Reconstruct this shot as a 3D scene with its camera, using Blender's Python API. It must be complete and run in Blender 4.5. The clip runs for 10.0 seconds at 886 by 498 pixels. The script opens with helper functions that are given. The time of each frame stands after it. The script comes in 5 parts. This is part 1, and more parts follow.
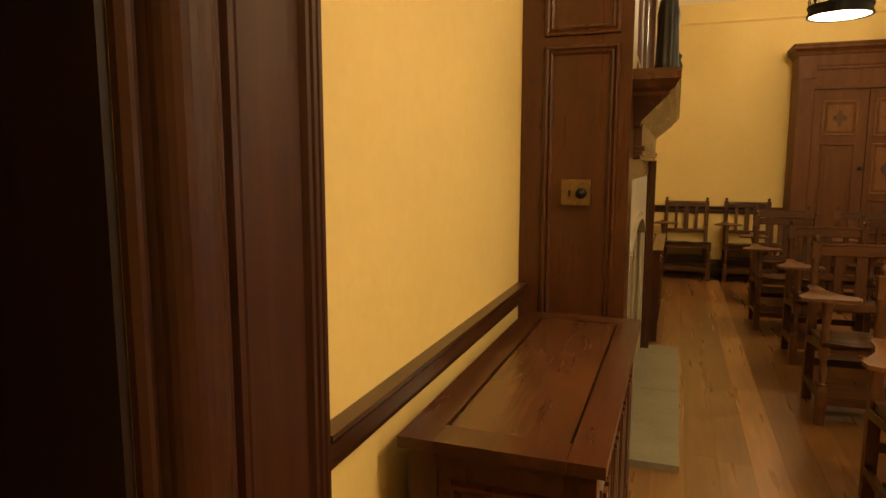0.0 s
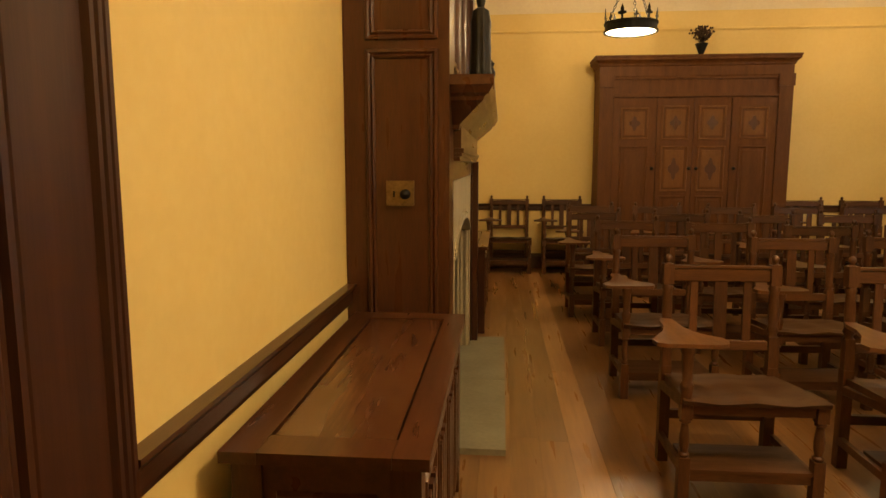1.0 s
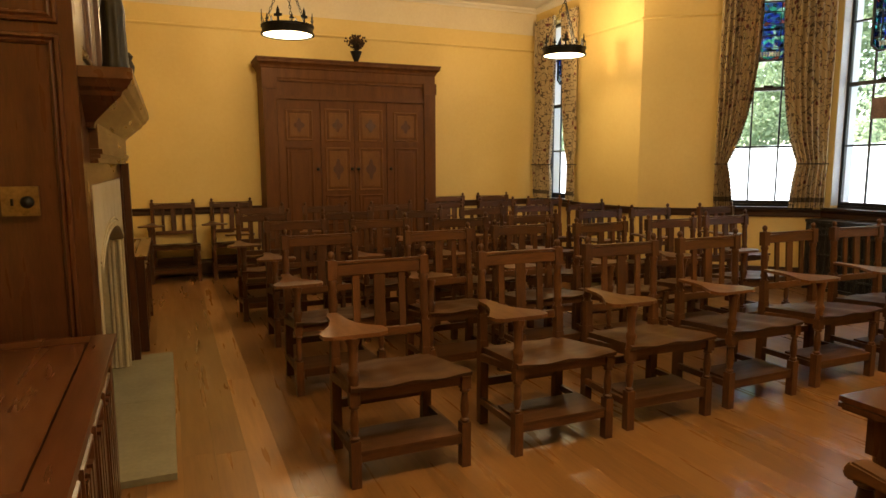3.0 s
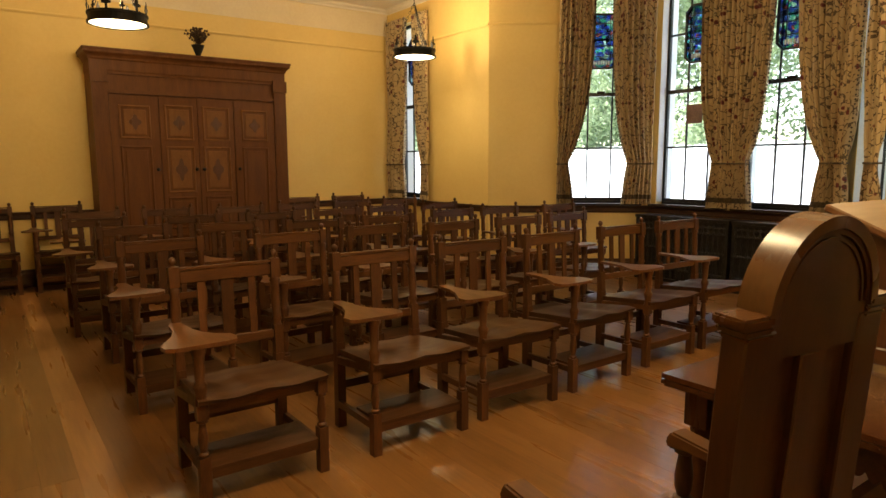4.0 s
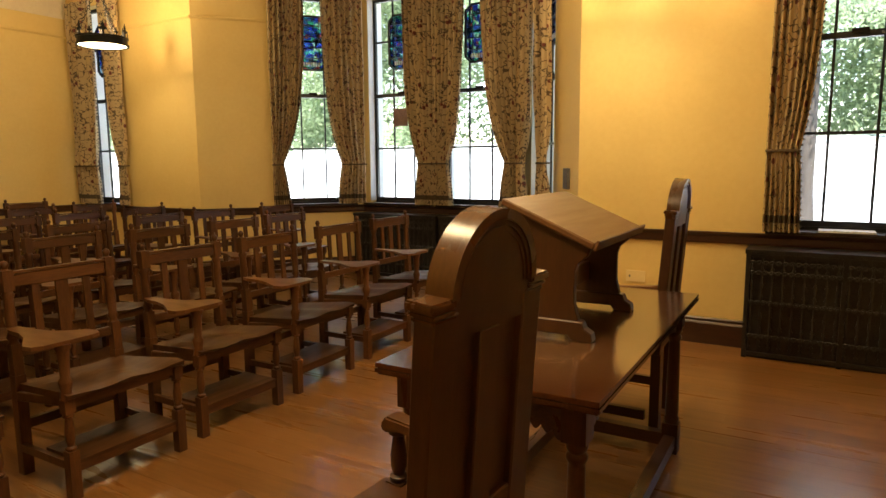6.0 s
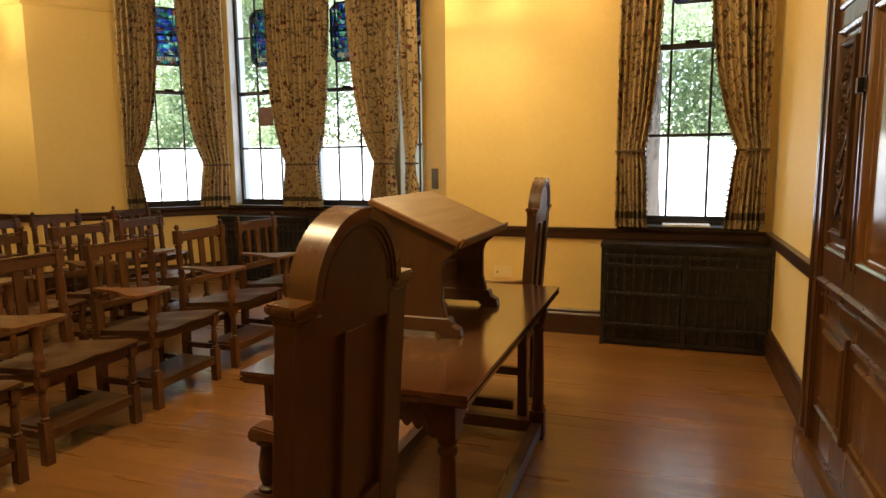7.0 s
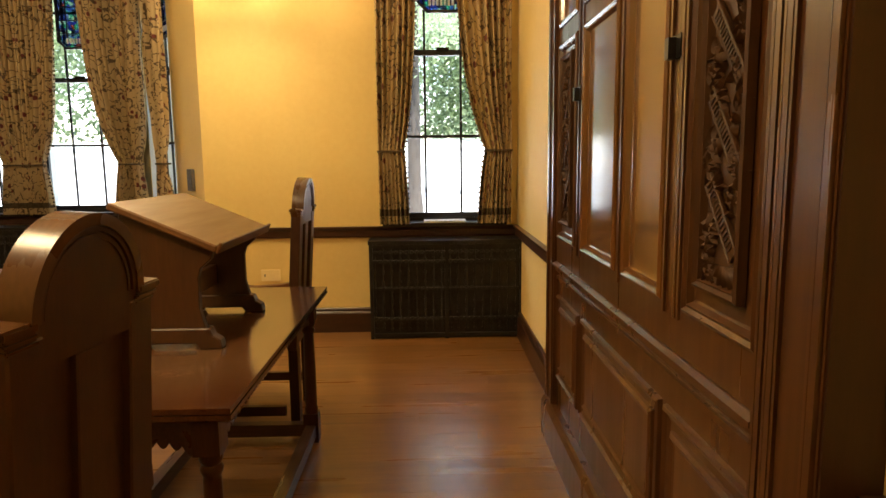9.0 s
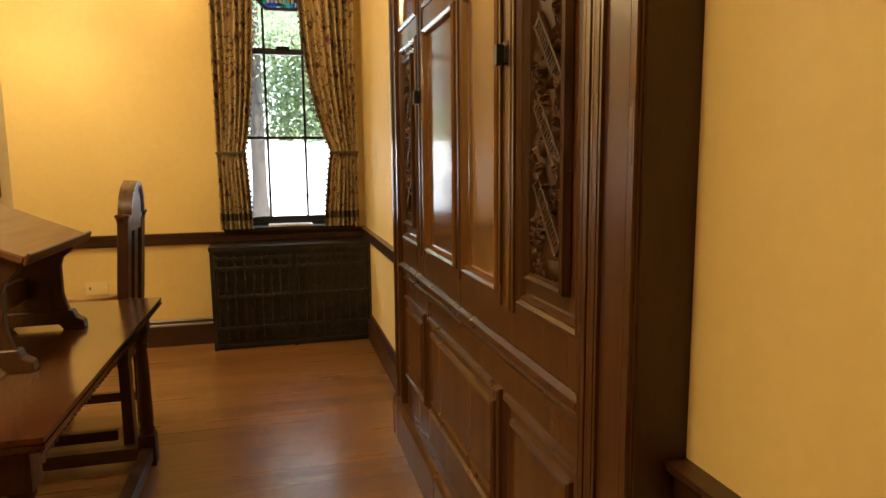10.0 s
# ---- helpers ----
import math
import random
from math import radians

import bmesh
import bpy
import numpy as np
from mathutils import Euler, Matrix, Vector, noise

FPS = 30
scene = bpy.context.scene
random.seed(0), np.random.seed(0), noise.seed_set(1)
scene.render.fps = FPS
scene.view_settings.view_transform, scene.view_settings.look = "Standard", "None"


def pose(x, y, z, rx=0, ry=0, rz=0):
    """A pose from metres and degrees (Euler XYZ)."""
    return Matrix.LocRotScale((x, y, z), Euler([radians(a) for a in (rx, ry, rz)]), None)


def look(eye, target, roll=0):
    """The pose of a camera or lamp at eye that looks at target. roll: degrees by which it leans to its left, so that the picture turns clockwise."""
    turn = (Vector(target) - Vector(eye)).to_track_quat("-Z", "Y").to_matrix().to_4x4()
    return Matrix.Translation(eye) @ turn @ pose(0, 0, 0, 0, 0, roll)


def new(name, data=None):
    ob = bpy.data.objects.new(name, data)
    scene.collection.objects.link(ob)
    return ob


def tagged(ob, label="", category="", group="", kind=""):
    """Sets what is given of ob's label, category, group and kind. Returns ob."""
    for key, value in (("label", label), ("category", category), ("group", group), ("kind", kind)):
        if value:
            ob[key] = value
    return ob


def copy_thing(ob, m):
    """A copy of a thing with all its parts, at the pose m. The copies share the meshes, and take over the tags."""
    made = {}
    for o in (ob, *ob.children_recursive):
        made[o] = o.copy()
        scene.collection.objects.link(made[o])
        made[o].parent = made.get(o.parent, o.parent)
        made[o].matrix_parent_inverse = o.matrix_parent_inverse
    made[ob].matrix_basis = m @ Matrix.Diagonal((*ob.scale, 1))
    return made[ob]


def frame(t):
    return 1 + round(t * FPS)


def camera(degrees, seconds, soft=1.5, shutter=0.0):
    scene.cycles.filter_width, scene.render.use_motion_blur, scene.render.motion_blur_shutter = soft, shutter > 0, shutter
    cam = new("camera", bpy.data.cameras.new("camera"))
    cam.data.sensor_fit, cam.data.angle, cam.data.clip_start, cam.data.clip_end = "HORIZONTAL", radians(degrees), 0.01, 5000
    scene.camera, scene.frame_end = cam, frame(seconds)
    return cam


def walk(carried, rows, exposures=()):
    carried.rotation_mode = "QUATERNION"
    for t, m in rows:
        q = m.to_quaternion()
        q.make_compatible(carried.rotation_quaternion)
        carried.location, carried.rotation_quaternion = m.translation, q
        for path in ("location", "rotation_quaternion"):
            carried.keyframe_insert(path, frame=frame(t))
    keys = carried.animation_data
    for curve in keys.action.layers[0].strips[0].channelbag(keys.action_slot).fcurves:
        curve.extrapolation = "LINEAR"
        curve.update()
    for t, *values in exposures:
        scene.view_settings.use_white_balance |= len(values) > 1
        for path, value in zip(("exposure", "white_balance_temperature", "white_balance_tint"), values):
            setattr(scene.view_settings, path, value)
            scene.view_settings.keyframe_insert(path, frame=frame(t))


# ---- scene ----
cam = camera(69.0, 10.0)
# seconds, place, yaw, pitch, roll
PATH = [
    (0.0, -0.122, 0.105, 1.369, 19.78, -7.48, -0.09),
    (0.5, -0.107, 0.102, 1.372, 12.93, -7.39, 0.01),
    (1.0, -0.084, 0.103, 1.375, 5.17, -7.45, -0.00),
    (1.5, -0.067, 0.102, 1.377, -1.92, -7.46, -0.00),
    (2.0, -0.051, 0.097, 1.378, -8.99, -7.49, 0.07),
    (2.5, -0.034, 0.087, 1.381, -16.18, -7.48, 0.16),
    (4.0, 0.006, 0.070, 1.381, -35.61, -7.51, 0.21),
    (4.5, 0.016, 0.063, 1.383, -41.74, -7.57, 0.24),
    (5.0, 0.021, 0.052, 1.382, -48.34, -7.55, 0.29),
    (5.5, 0.024, 0.041, 1.381, -54.11, -7.56, 0.35),
    (7.0, 0.036, 0.009, 1.379, -71.18, -7.63, 0.50),
    (7.5, 0.038, 0.003, 1.378, -75.93, -7.66, 0.55),
    (8.0, 0.040, -0.004, 1.378, -80.53, -7.70, 0.57),
    (8.5, 0.041, -0.011, 1.377, -85.90, -7.74, 0.59),
    (9.0, 0.044, -0.021, 1.376, -91.41, -7.81, 0.63),
    (9.5, 0.045, -0.034, 1.374, -97.61, -7.76, 0.60),
    (10.0, 0.040, -0.047, 1.371, -104.60, -7.71, 0.60)]
walk(cam, [(t, pose(x, y, z, 90 + p, r, w)) for t, x, y, z, w, p, r in PATH], exposures=[(0.0, 2.24), (1.0, 2.2), (2.0, 2.1), (3.0, 2.05), (4.5, 2.0), (5.5, 2.0), (7.0, 2.03), (10.0, 2.06)])

# ---- light ----
world = bpy.data.worlds.new("sky")
scene.world = world
world.use_nodes = True
wn = world.node_tree
sky = wn.nodes.new("ShaderNodeTexSky")
sky.sky_type, sky.sun_disc = "NISHITA", False
sky.sun_elevation, sky.sun_rotation = radians(48), radians(60)
wn.nodes["Background"].inputs[1].default_value = 0.15
wn.links.new(sky.outputs[0], wn.nodes["Background"].inputs[0])
sun = new("sun", bpy.data.lights.new("sun", "SUN"))
sun.data.energy, sun.data.angle, sun.data.color = 5.0, radians(0.6), (1.0, 0.95, 0.86)
sun.matrix_world = look((0, 0, 30), (16, 8, 0))

LAMP_COLOUR = (1.0, 0.715, 0.37)
LAMP_POWER = 26
LAMPS = [(1.143, 6.70, 0.41), (4.357, 6.72, 0.43), (1.143, 1.45, 1.12), (4.357, 1.45, 0.70)]
LAMP_Z = 2.65


# ---- materials ----
def material(name, colour, rough=0.5, metal=0.0, colour2=None, scale=8.0, stretch=(1, 1, 1), bump=0.1, fine=60.0, mix=0.5, coat=0.0, random_amount=0.0, rough_var=0.1, spec=0.5):
    """A surface with variation at two scales: broad tone and fine grain, with relief."""
    m = bpy.data.materials.new(name)
    m.use_nodes = True
    nt = m.node_tree
    n, l = nt.nodes, nt.links
    b = n["Principled BSDF"]
    b.inputs["Metallic"].default_value = metal
    b.inputs["Coat Weight"].default_value = coat
    b.inputs["Specular IOR Level"].default_value = spec
    b.inputs["Coat Roughness"].default_value = 0.12
    co = n.new("ShaderNodeTexCoord")
    mp = n.new("ShaderNodeMapping")
    mp.inputs["Scale"].default_value = stretch
    l.new(co.outputs["Object"], mp.inputs[0])
    info = n.new("ShaderNodeObjectInfo")
    shift = n.new("ShaderNodeVectorMath")
    shift.operation = "MULTIPLY_ADD"
    shift.inputs[1].default_value = (37, 19, 23)
    l.new(info.outputs["Random"], shift.inputs[0])
    l.new(mp.outputs[0], shift.inputs[2])
    broad = n.new("ShaderNodeTexNoise")
    broad.inputs["Scale"].default_value, broad.inputs["Detail"].default_value = scale, 4
    grain = n.new("ShaderNodeTexNoise")
    grain.inputs["Scale"].default_value, grain.inputs["Detail"].default_value = fine, 3
    for t in (broad, grain):
        l.new(shift.outputs[0], t.inputs["Vector"])
    add = n.new("ShaderNodeMath")
    add.operation = "MULTIPLY_ADD"
    add.inputs[1].default_value = 0.45
    l.new(grain.outputs["Fac"], add.inputs[0])
    half = n.new("ShaderNodeMath")
    half.operation = "MULTIPLY"
    half.inputs[1].default_value = 0.55
    l.new(broad.outputs["Fac"], half.inputs[0])
    l.new(half.outputs[0], add.inputs[2])
    ramp = n.new("ShaderNodeMapRange")
    ramp.inputs["From Min"].default_value, ramp.inputs["From Max"].default_value = 0.36, 0.64
    l.new(add.outputs[0], ramp.inputs["Value"])
    mixer = n.new("ShaderNodeMix")
    mixer.data_type = "RGBA"
    mixer.inputs["A"].default_value = (*colour, 1)
    mixer.inputs["B"].default_value = (*(colour2 or [c * (1 - mix) for c in colour]), 1)
    l.new(ramp.outputs[0], mixer.inputs["Factor"])
    out = mixer.outputs["Result"]
    if random_amount:
        hsv = n.new("ShaderNodeHueSaturation")
        r2 = n.new("ShaderNodeMapRange")
        r2.inputs["To Min"].default_value, r2.inputs["To Max"].default_value = 1 - random_amount, 1 + random_amount
        l.new(info.outputs["Random"], r2.inputs["Value"])
        l.new(r2.outputs[0], hsv.inputs["Value"])
        l.new(out, hsv.inputs["Color"])
        out = hsv.outputs[0]
    l.new(out, b.inputs["Base Color"])
    rr = n.new("ShaderNodeMapRange")
    rr.inputs["To Min"].default_value, rr.inputs["To Max"].default_value = max(rough - rough_var, 0.02), min(rough + rough_var, 1)
    l.new(broad.outputs["Fac"], rr.inputs["Value"])
    l.new(rr.outputs[0], b.inputs["Roughness"])
    bp = n.new("ShaderNodeBump")
    bp.inputs["Strength"].default_value, bp.inputs["Distance"].default_value = bump, 0.004
    l.new(add.outputs[0], bp.inputs["Height"])
    l.new(bp.outputs[0], b.inputs["Normal"])
    return m


WALL = material("yellow_plaster", (0.80, 0.605, 0.23), 0.60, colour2=(0.765, 0.565, 0.208), scale=2.2, fine=26, bump=0.55)
FRIEZE = material("cream_plaster", (0.80, 0.70, 0.50), 0.8, colour2=(0.74, 0.63, 0.44), scale=2.5, fine=40, bump=0.4)
CEILING = material("ceiling_paint", (0.82, 0.76, 0.64), 0.85, colour2=(0.78, 0.71, 0.58), scale=2, fine=30, bump=0.3)
OAK_V = material("dark_oak_upright", (0.085, 0.030, 0.012), 0.30, colour2=(0.050, 0.0165, 0.0065), scale=3, stretch=(6, 6, 0.6), fine=28, bump=0.12, coat=0.12, spec=0.35)
OAK_Y = material("dark_oak_lengthwise", (0.085, 0.030, 0.012), 0.30, colour2=(0.050, 0.0165, 0.0065), scale=3, stretch=(6, 0.6, 6), fine=16, bump=0.08, coat=0.15)
OAK_X = material("dark_oak_crosswise", (0.085, 0.030, 0.012), 0.30, colour2=(0.036, 0.012, 0.005), scale=3, stretch=(0.6, 6, 6), fine=16, bump=0.08, coat=0.15)
CHAIR_V = material("chair_oak_upright", (0.118, 0.049, 0.018), 0.38, colour2=(0.060, 0.024, 0.009), scale=4, stretch=(6, 6, 0.7), fine=30, bump=0.15, random_amount=0.25, spec=0.35)
CHAIR_X = material("chair_oak_crosswise", (0.118, 0.049, 0.018), 0.36, colour2=(0.062, 0.025, 0.009), scale=4, stretch=(0.7, 6, 6), fine=30, bump=0.12, random_amount=0.25, spec=0.35)
SEAT = material("worn_seat_oak", (0.088, 0.039, 0.0145), 0.42, colour2=(0.055, 0.024, 0.009), scale=3, stretch=(0.7, 5, 5), fine=24, bump=0.08, random_amount=0.25, spec=0.22)
SHELF = material("worn_shelf_oak", (0.105, 0.045, 0.018), 0.5, colour2=(0.062, 0.026, 0.010), scale=4, stretch=(0.7, 6, 6), fine=30, bump=0.1, random_amount=0.25, spec=0.3)
TABLET = material("worn_tablet_oak", (0.155, 0.064, 0.021), 0.34, colour2=(0.090, 0.036, 0.012), scale=4, stretch=(4, 1, 4), fine=24, bump=0.12, random_amount=0.3)
TABLE = material("table_oak", (0.085, 0.030, 0.010), 0.20, colour2=(0.042, 0.014, 0.005), scale=4, stretch=(0.7, 6, 6), fine=26, bump=0.12, coat=0.5)
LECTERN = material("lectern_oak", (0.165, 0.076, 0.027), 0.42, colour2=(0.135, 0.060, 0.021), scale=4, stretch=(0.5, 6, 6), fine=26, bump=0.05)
ARMCHAIR = material("armchair_oak", (0.076, 0.028, 0.0095), 0.40, colour2=(0.052, 0.019, 0.0065), scale=2, stretch=(5, 5, 0.7), fine=26, bump=0.06, coat=0.1)
# armchair oak made lighter: the lamplit band of rim and shoulders is painted in
ARM_RIM = material("lit_armchair_rim", (0.120, 0.052, 0.018), 0.27, colour2=(0.085, 0.036, 0.012), scale=3, stretch=(2, 5, 2), fine=26, bump=0.06)
CASING = material("casing_oak", (0.058, 0.019, 0.0085), 0.46, colour2=(0.038, 0.012, 0.0055), scale=3, stretch=(8, 8, 0.25), fine=30, bump=0.04, spec=0.35)
# same oak as the cupboard front, darkened to paint in the side's shade
CUP_SIDE = material("shaded_cupboard_side", (0.050, 0.018, 0.008), 0.42, colour2=(0.040, 0.015, 0.006), scale=3, stretch=(6, 6, 0.4), fine=28, bump=0.08)
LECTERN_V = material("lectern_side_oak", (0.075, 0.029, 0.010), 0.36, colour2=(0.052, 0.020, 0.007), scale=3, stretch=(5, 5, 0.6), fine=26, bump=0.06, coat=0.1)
# near-black: holds the dark of the doorway; also colours the window sills
REVEAL_OAK = material("near_black_oak", (0.022, 0.009, 0.005), 0.45, colour2=(0.012, 0.005, 0.003), scale=3, stretch=(6, 6, 0.6), fine=26)
PANEL_FIELD = material("varnished_panel_field", (0.190, 0.086, 0.026), 0.20, colour2=(0.155, 0.069, 0.021), scale=2, stretch=(4, 4, 0.5), fine=12, bump=0.02, coat=0.75)
CARVED = material("carved_panel_oak", (0.085, 0.036, 0.012), 0.48, colour2=(0.052, 0.021, 0.007), scale=3, stretch=(5, 5, 0.3), fine=22, bump=0.05, spec=0.35)
RAIL_OAK = material("chair_rail_oak", (0.062, 0.023, 0.010), 0.34, colour2=(0.034, 0.012, 0.005), scale=3, stretch=(0.6, 6, 6), fine=28, bump=0.15, coat=0.2)
PANEL = material("varnished_panel_oak", (0.108, 0.043, 0.0135), 0.30, colour2=(0.076, 0.030, 0.0095), scale=3, stretch=(5, 5, 0.3), fine=14, bump=0.015, coat=0.25)
ARMOIRE = material("armoire_oak", (0.125, 0.047, 0.0115), 0.55, colour2=(0.083, 0.029, 0.0075), scale=3, stretch=(5, 5, 0.6), fine=26, bump=0.1, spec=0.22)
ARMOIRE_LIGHT = material("armoire_painted_panel", (0.185, 0.080, 0.022), 0.5, colour2=(0.130, 0.052, 0.015), scale=6, stretch=(3, 3, 1), fine=30, bump=0.1, spec=0.22)
SCRATCHED = material("scratched_table_oak", (0.095, 0.031, 0.010), 0.18, colour2=(0.046, 0.014, 0.005), scale=4, stretch=(0.7, 6, 6), fine=26, bump=0.12, coat=0.5)


def scratch(m, centre, radius, colour, strength, stretch):
    """Pale worn flecks gathered round one place on a surface."""
    n, l = m.node_tree.nodes, m.node_tree.links
    b = n["Principled BSDF"]
    base = b.inputs["Base Color"].links[0].from_socket
    co = n.new("ShaderNodeTexCoord")
    d = n.new("ShaderNodeVectorMath")
    d.operation = "DISTANCE"
    d.inputs[1].default_value = centre
    l.new(co.outputs["Object"], d.inputs[0])
    near = n.new("ShaderNodeMapRange")
    near.inputs["From Min"].default_value, near.inputs["From Max"].default_value = radius, radius * 0.3
    l.new(d.outputs["Value"], near.inputs["Value"])
    flecks = n.new("ShaderNodeTexNoise")
    flecks.inputs["Scale"].default_value, flecks.inputs["Detail"].default_value, flecks.inputs["Roughness"].default_value = 60, 8, 0.75
    lay = n.new("ShaderNodeMapping")
    lay.inputs["Scale"].default_value = stretch
    lay.inputs["Rotation"].default_value = (0, 0, 0.4)
    l.new(co.outputs["Object"], lay.inputs[0])
    l.new(lay.outputs[0], flecks.inputs["Vector"])
    edge = n.new("ShaderNodeMapRange")
    edge.inputs["From Min"].default_value, edge.inputs["From Max"].default_value, edge.inputs["To Max"].default_value = 0.45, 0.58, strength
    l.new(flecks.outputs["Fac"], edge.inputs["Value"])
    both = n.new("ShaderNodeMath")
    both.operation = "MULTIPLY"
    l.new(near.outputs[0], both.inputs[0])
    l.new(edge.outputs[0], both.inputs[1])
    x = n.new("ShaderNodeMix")
    x.data_type = "RGBA"
    x.inputs["B"].default_value = (*colour, 1)
    l.new(base, x.inputs["A"])
    l.new(both.outputs[0], x.inputs["Factor"])
    l.new(x.outputs["Result"], b.inputs["Base Color"])


scratch(SCRATCHED, (-0.42, -0.10, 0.762), 0.36, (0.28, 0.175, 0.09), 0.75, (1.5, 3.0, 1))
CHEST_LID = material("worn_chest_oak", (0.085, 0.030, 0.012), 0.26, colour2=(0.055, 0.019, 0.0075), scale=3, stretch=(6, 0.6, 6), fine=14, bump=0.05, coat=0.35)
scratch(CHEST_LID, (0.02, -0.1, 0.75), 0.70, (0.17, 0.075, 0.03), 0.6, (1.6, 0.12, 1))
FLOOR = material("oak_floor", (0.252, 0.121, 0.037), 0.30, colour2=(0.182, 0.084, 0.025), scale=2.5, stretch=(6, 0.45, 6), fine=9, bump=0.0, random_amount=0.15, coat=0.2)
FLOOR_PALE = material("pale_oak_plank", (0.37, 0.185, 0.062), 0.30, colour2=(0.28, 0.135, 0.044), scale=3, stretch=(7, 0.5, 7), fine=10, bump=0.0, random_amount=0.08, coat=0.2)
SUBFLOOR = material("floor_joint_brown", (0.15, 0.070, 0.023), 0.7)
STONE = material("pale_limestone", (0.52, 0.45, 0.31), 0.7, colour2=(0.43, 0.365, 0.245), scale=5, fine=50, bump=0.4)
HEARTH = material("hearth_slate", (0.27, 0.24, 0.155), 0.55, colour2=(0.21, 0.185, 0.12), scale=4, fine=40, bump=0.3)
SOOT = material("soot_brick", (0.03, 0.025, 0.02), 0.95, scale=8)
IRON = material("black_iron", (0.012, 0.011, 0.010), 0.5, metal=0.6, scale=12, fine=80, bump=0.4)
GRILLE = material("dark_bronze_grille", (0.060, 0.057, 0.054), 0.36, metal=0.6, scale=12, fine=80, bump=0.08)
BRONZE = material("bronze_figure", (0.012, 0.011, 0.010), 0.5, metal=0.1, scale=10, fine=50, bump=0.3, spec=0.35)
BRASS = material("brass_plate", (0.24, 0.165, 0.075), 0.38, metal=0.75, scale=10, fine=70, bump=0.1)
FRAME = material("window_frame_black", (0.010, 0.012, 0.016), 0.4, scale=12, fine=60)
# white reveals with the daylight's blue cast put into the colour
REVEAL = material("daylit_white_reveal", (0.72, 0.74, 0.76), 0.6, scale=3, fine=40, mix=0.1)
IVORY = material("ivory_plastic", (0.86, 0.70, 0.36), 0.4, colour2=(0.82, 0.66, 0.33), scale=5, bump=0.02)
GREY = material("grey_plastic", (0.16, 0.15, 0.14), 0.5, scale=5)
PAPER = material("white_paper", (0.86, 0.88, 0.90), 0.7, scale=5)
DRIED = material("dried_flowers", (0.09, 0.045, 0.025), 0.9, colour2=(0.03, 0.018, 0.012), scale=30)


# ---- mesh helpers ----
def box(bm, x0, x1, y0, y1, z0, z1, m=None):
    vs = [bm.verts.new((x, y, z)) for z in (z0, z1) for x, y in ((x0, y0), (x1, y0), (x1, y1), (x0, y1))]
    fs = [bm.faces.new([vs[i] for i in f]) for f in ((3, 2, 1, 0), (4, 5, 6, 7), (0, 1, 5, 4), (1, 2, 6, 5), (2, 3, 7, 6), (3, 0, 4, 7))]
    if m:
        bmesh.ops.transform(bm, matrix=m, verts=vs)
    return vs


def lathe(bm, profile, n=12, x=0.0, y=0.0, squash=1.0, m=None):
    """profile: (radius, z) from the bottom up, closed at both ends."""
    rings = []
    for r, z in profile:
        rings.append([bm.verts.new((x + r * math.cos(2 * math.pi * i / n), y + squash * r * math.sin(2 * math.pi * i / n), z)) for i in range(n)])
    for a, b in zip(rings, rings[1:]):
        for i in range(n):
            f = bm.faces.new((a[i], a[(i + 1) % n], b[(i + 1) % n], b[i]))
            f.smooth = True
    bm.faces.new(rings[0][::-1])
    bm.faces.new(rings[-1])
    vs = [v for r in rings for v in r]
    if m:
        bmesh.ops.transform(bm, matrix=m, verts=vs)
    return vs


def prism(bm, pts, a, b, m=None, smooth=False):
    """A polygon (counter-clockwise in local x, y) raised from z = a to b, then placed by m."""
    lo = [bm.verts.new((x, y, a)) for x, y in pts]
    hi = [bm.verts.new((x, y, b)) for x, y in pts]
    n = len(pts)
    bm.faces.new(lo[::-1])
    bm.faces.new(hi)
    for i in range(n):
        f = bm.faces.new((lo[i], lo[(i + 1) % n], hi[(i + 1) % n], hi[i]))
        f.smooth = smooth
    if m:
        bmesh.ops.transform(bm, matrix=m, verts=lo + hi)
    return lo + hi


def panel(bm, u0, u1, v0, v1, prof, m, cap=True):
    """A mitred moulding round a rectangle: prof holds (inset, height), from the outer edge inwards; m places (u, v, height)."""
    rings = [[bm.verts.new(m @ Vector((u, v, h))) for u, v in ((u0 + d, v0 + d), (u1 - d, v0 + d), (u1 - d, v1 - d), (u0 + d, v1 - d))] for d, h in prof]
    for a, b in zip(rings, rings[1:]):
        for i in range(4):
            bm.faces.new((a[i], a[(i + 1) % 4], b[(i + 1) % 4], b[i]))
    if cap:
        bm.faces.new(rings[-1])


def soften(bm, width=0.004, segments=1):
    edges = [e for e in bm.edges if len(e.link_faces) == 2 and e.calc_face_angle(0) > 0.9]
    bmesh.ops.bevel(bm, geom=edges, offset=width, segments=segments, affect="EDGES", clamp_overlap=True)


def part(name, bm, mat, parent=None, label="", m=None):
    me = bpy.data.meshes.new(name)
    bmesh.ops.recalc_face_normals(bm, faces=bm.faces)
    for e in bm.edges:
        if len(e.link_faces) == 2 and (e.link_faces[0].smooth != e.link_faces[1].smooth or e.calc_face_angle(0) > 1.0):
            e.smooth = False
    bm.to_mesh(me)
    bm.free()
    me.materials.append(mat)
    ob = new(name, me)
    if parent:
        ob.parent = parent
    if m:
        ob.matrix_basis = m
    if label:
        tagged(ob, label)
    return ob


def boxed(name, dims, mat, parent=None, label="", bevel=0.004, m=None):
    bm = bmesh.new()
    box(bm, *dims)
    if bevel:
        soften(bm, bevel)
    return part(name, bm, mat, parent, label, m)


def thing(name, label, category, group="", at=None):
    ob = tagged(new(name), label, category, group)
    if at:
        ob.matrix_basis = at
    return ob


def structure(ob, label="", category=""):
    return tagged(ob, label, category, kind="structure")


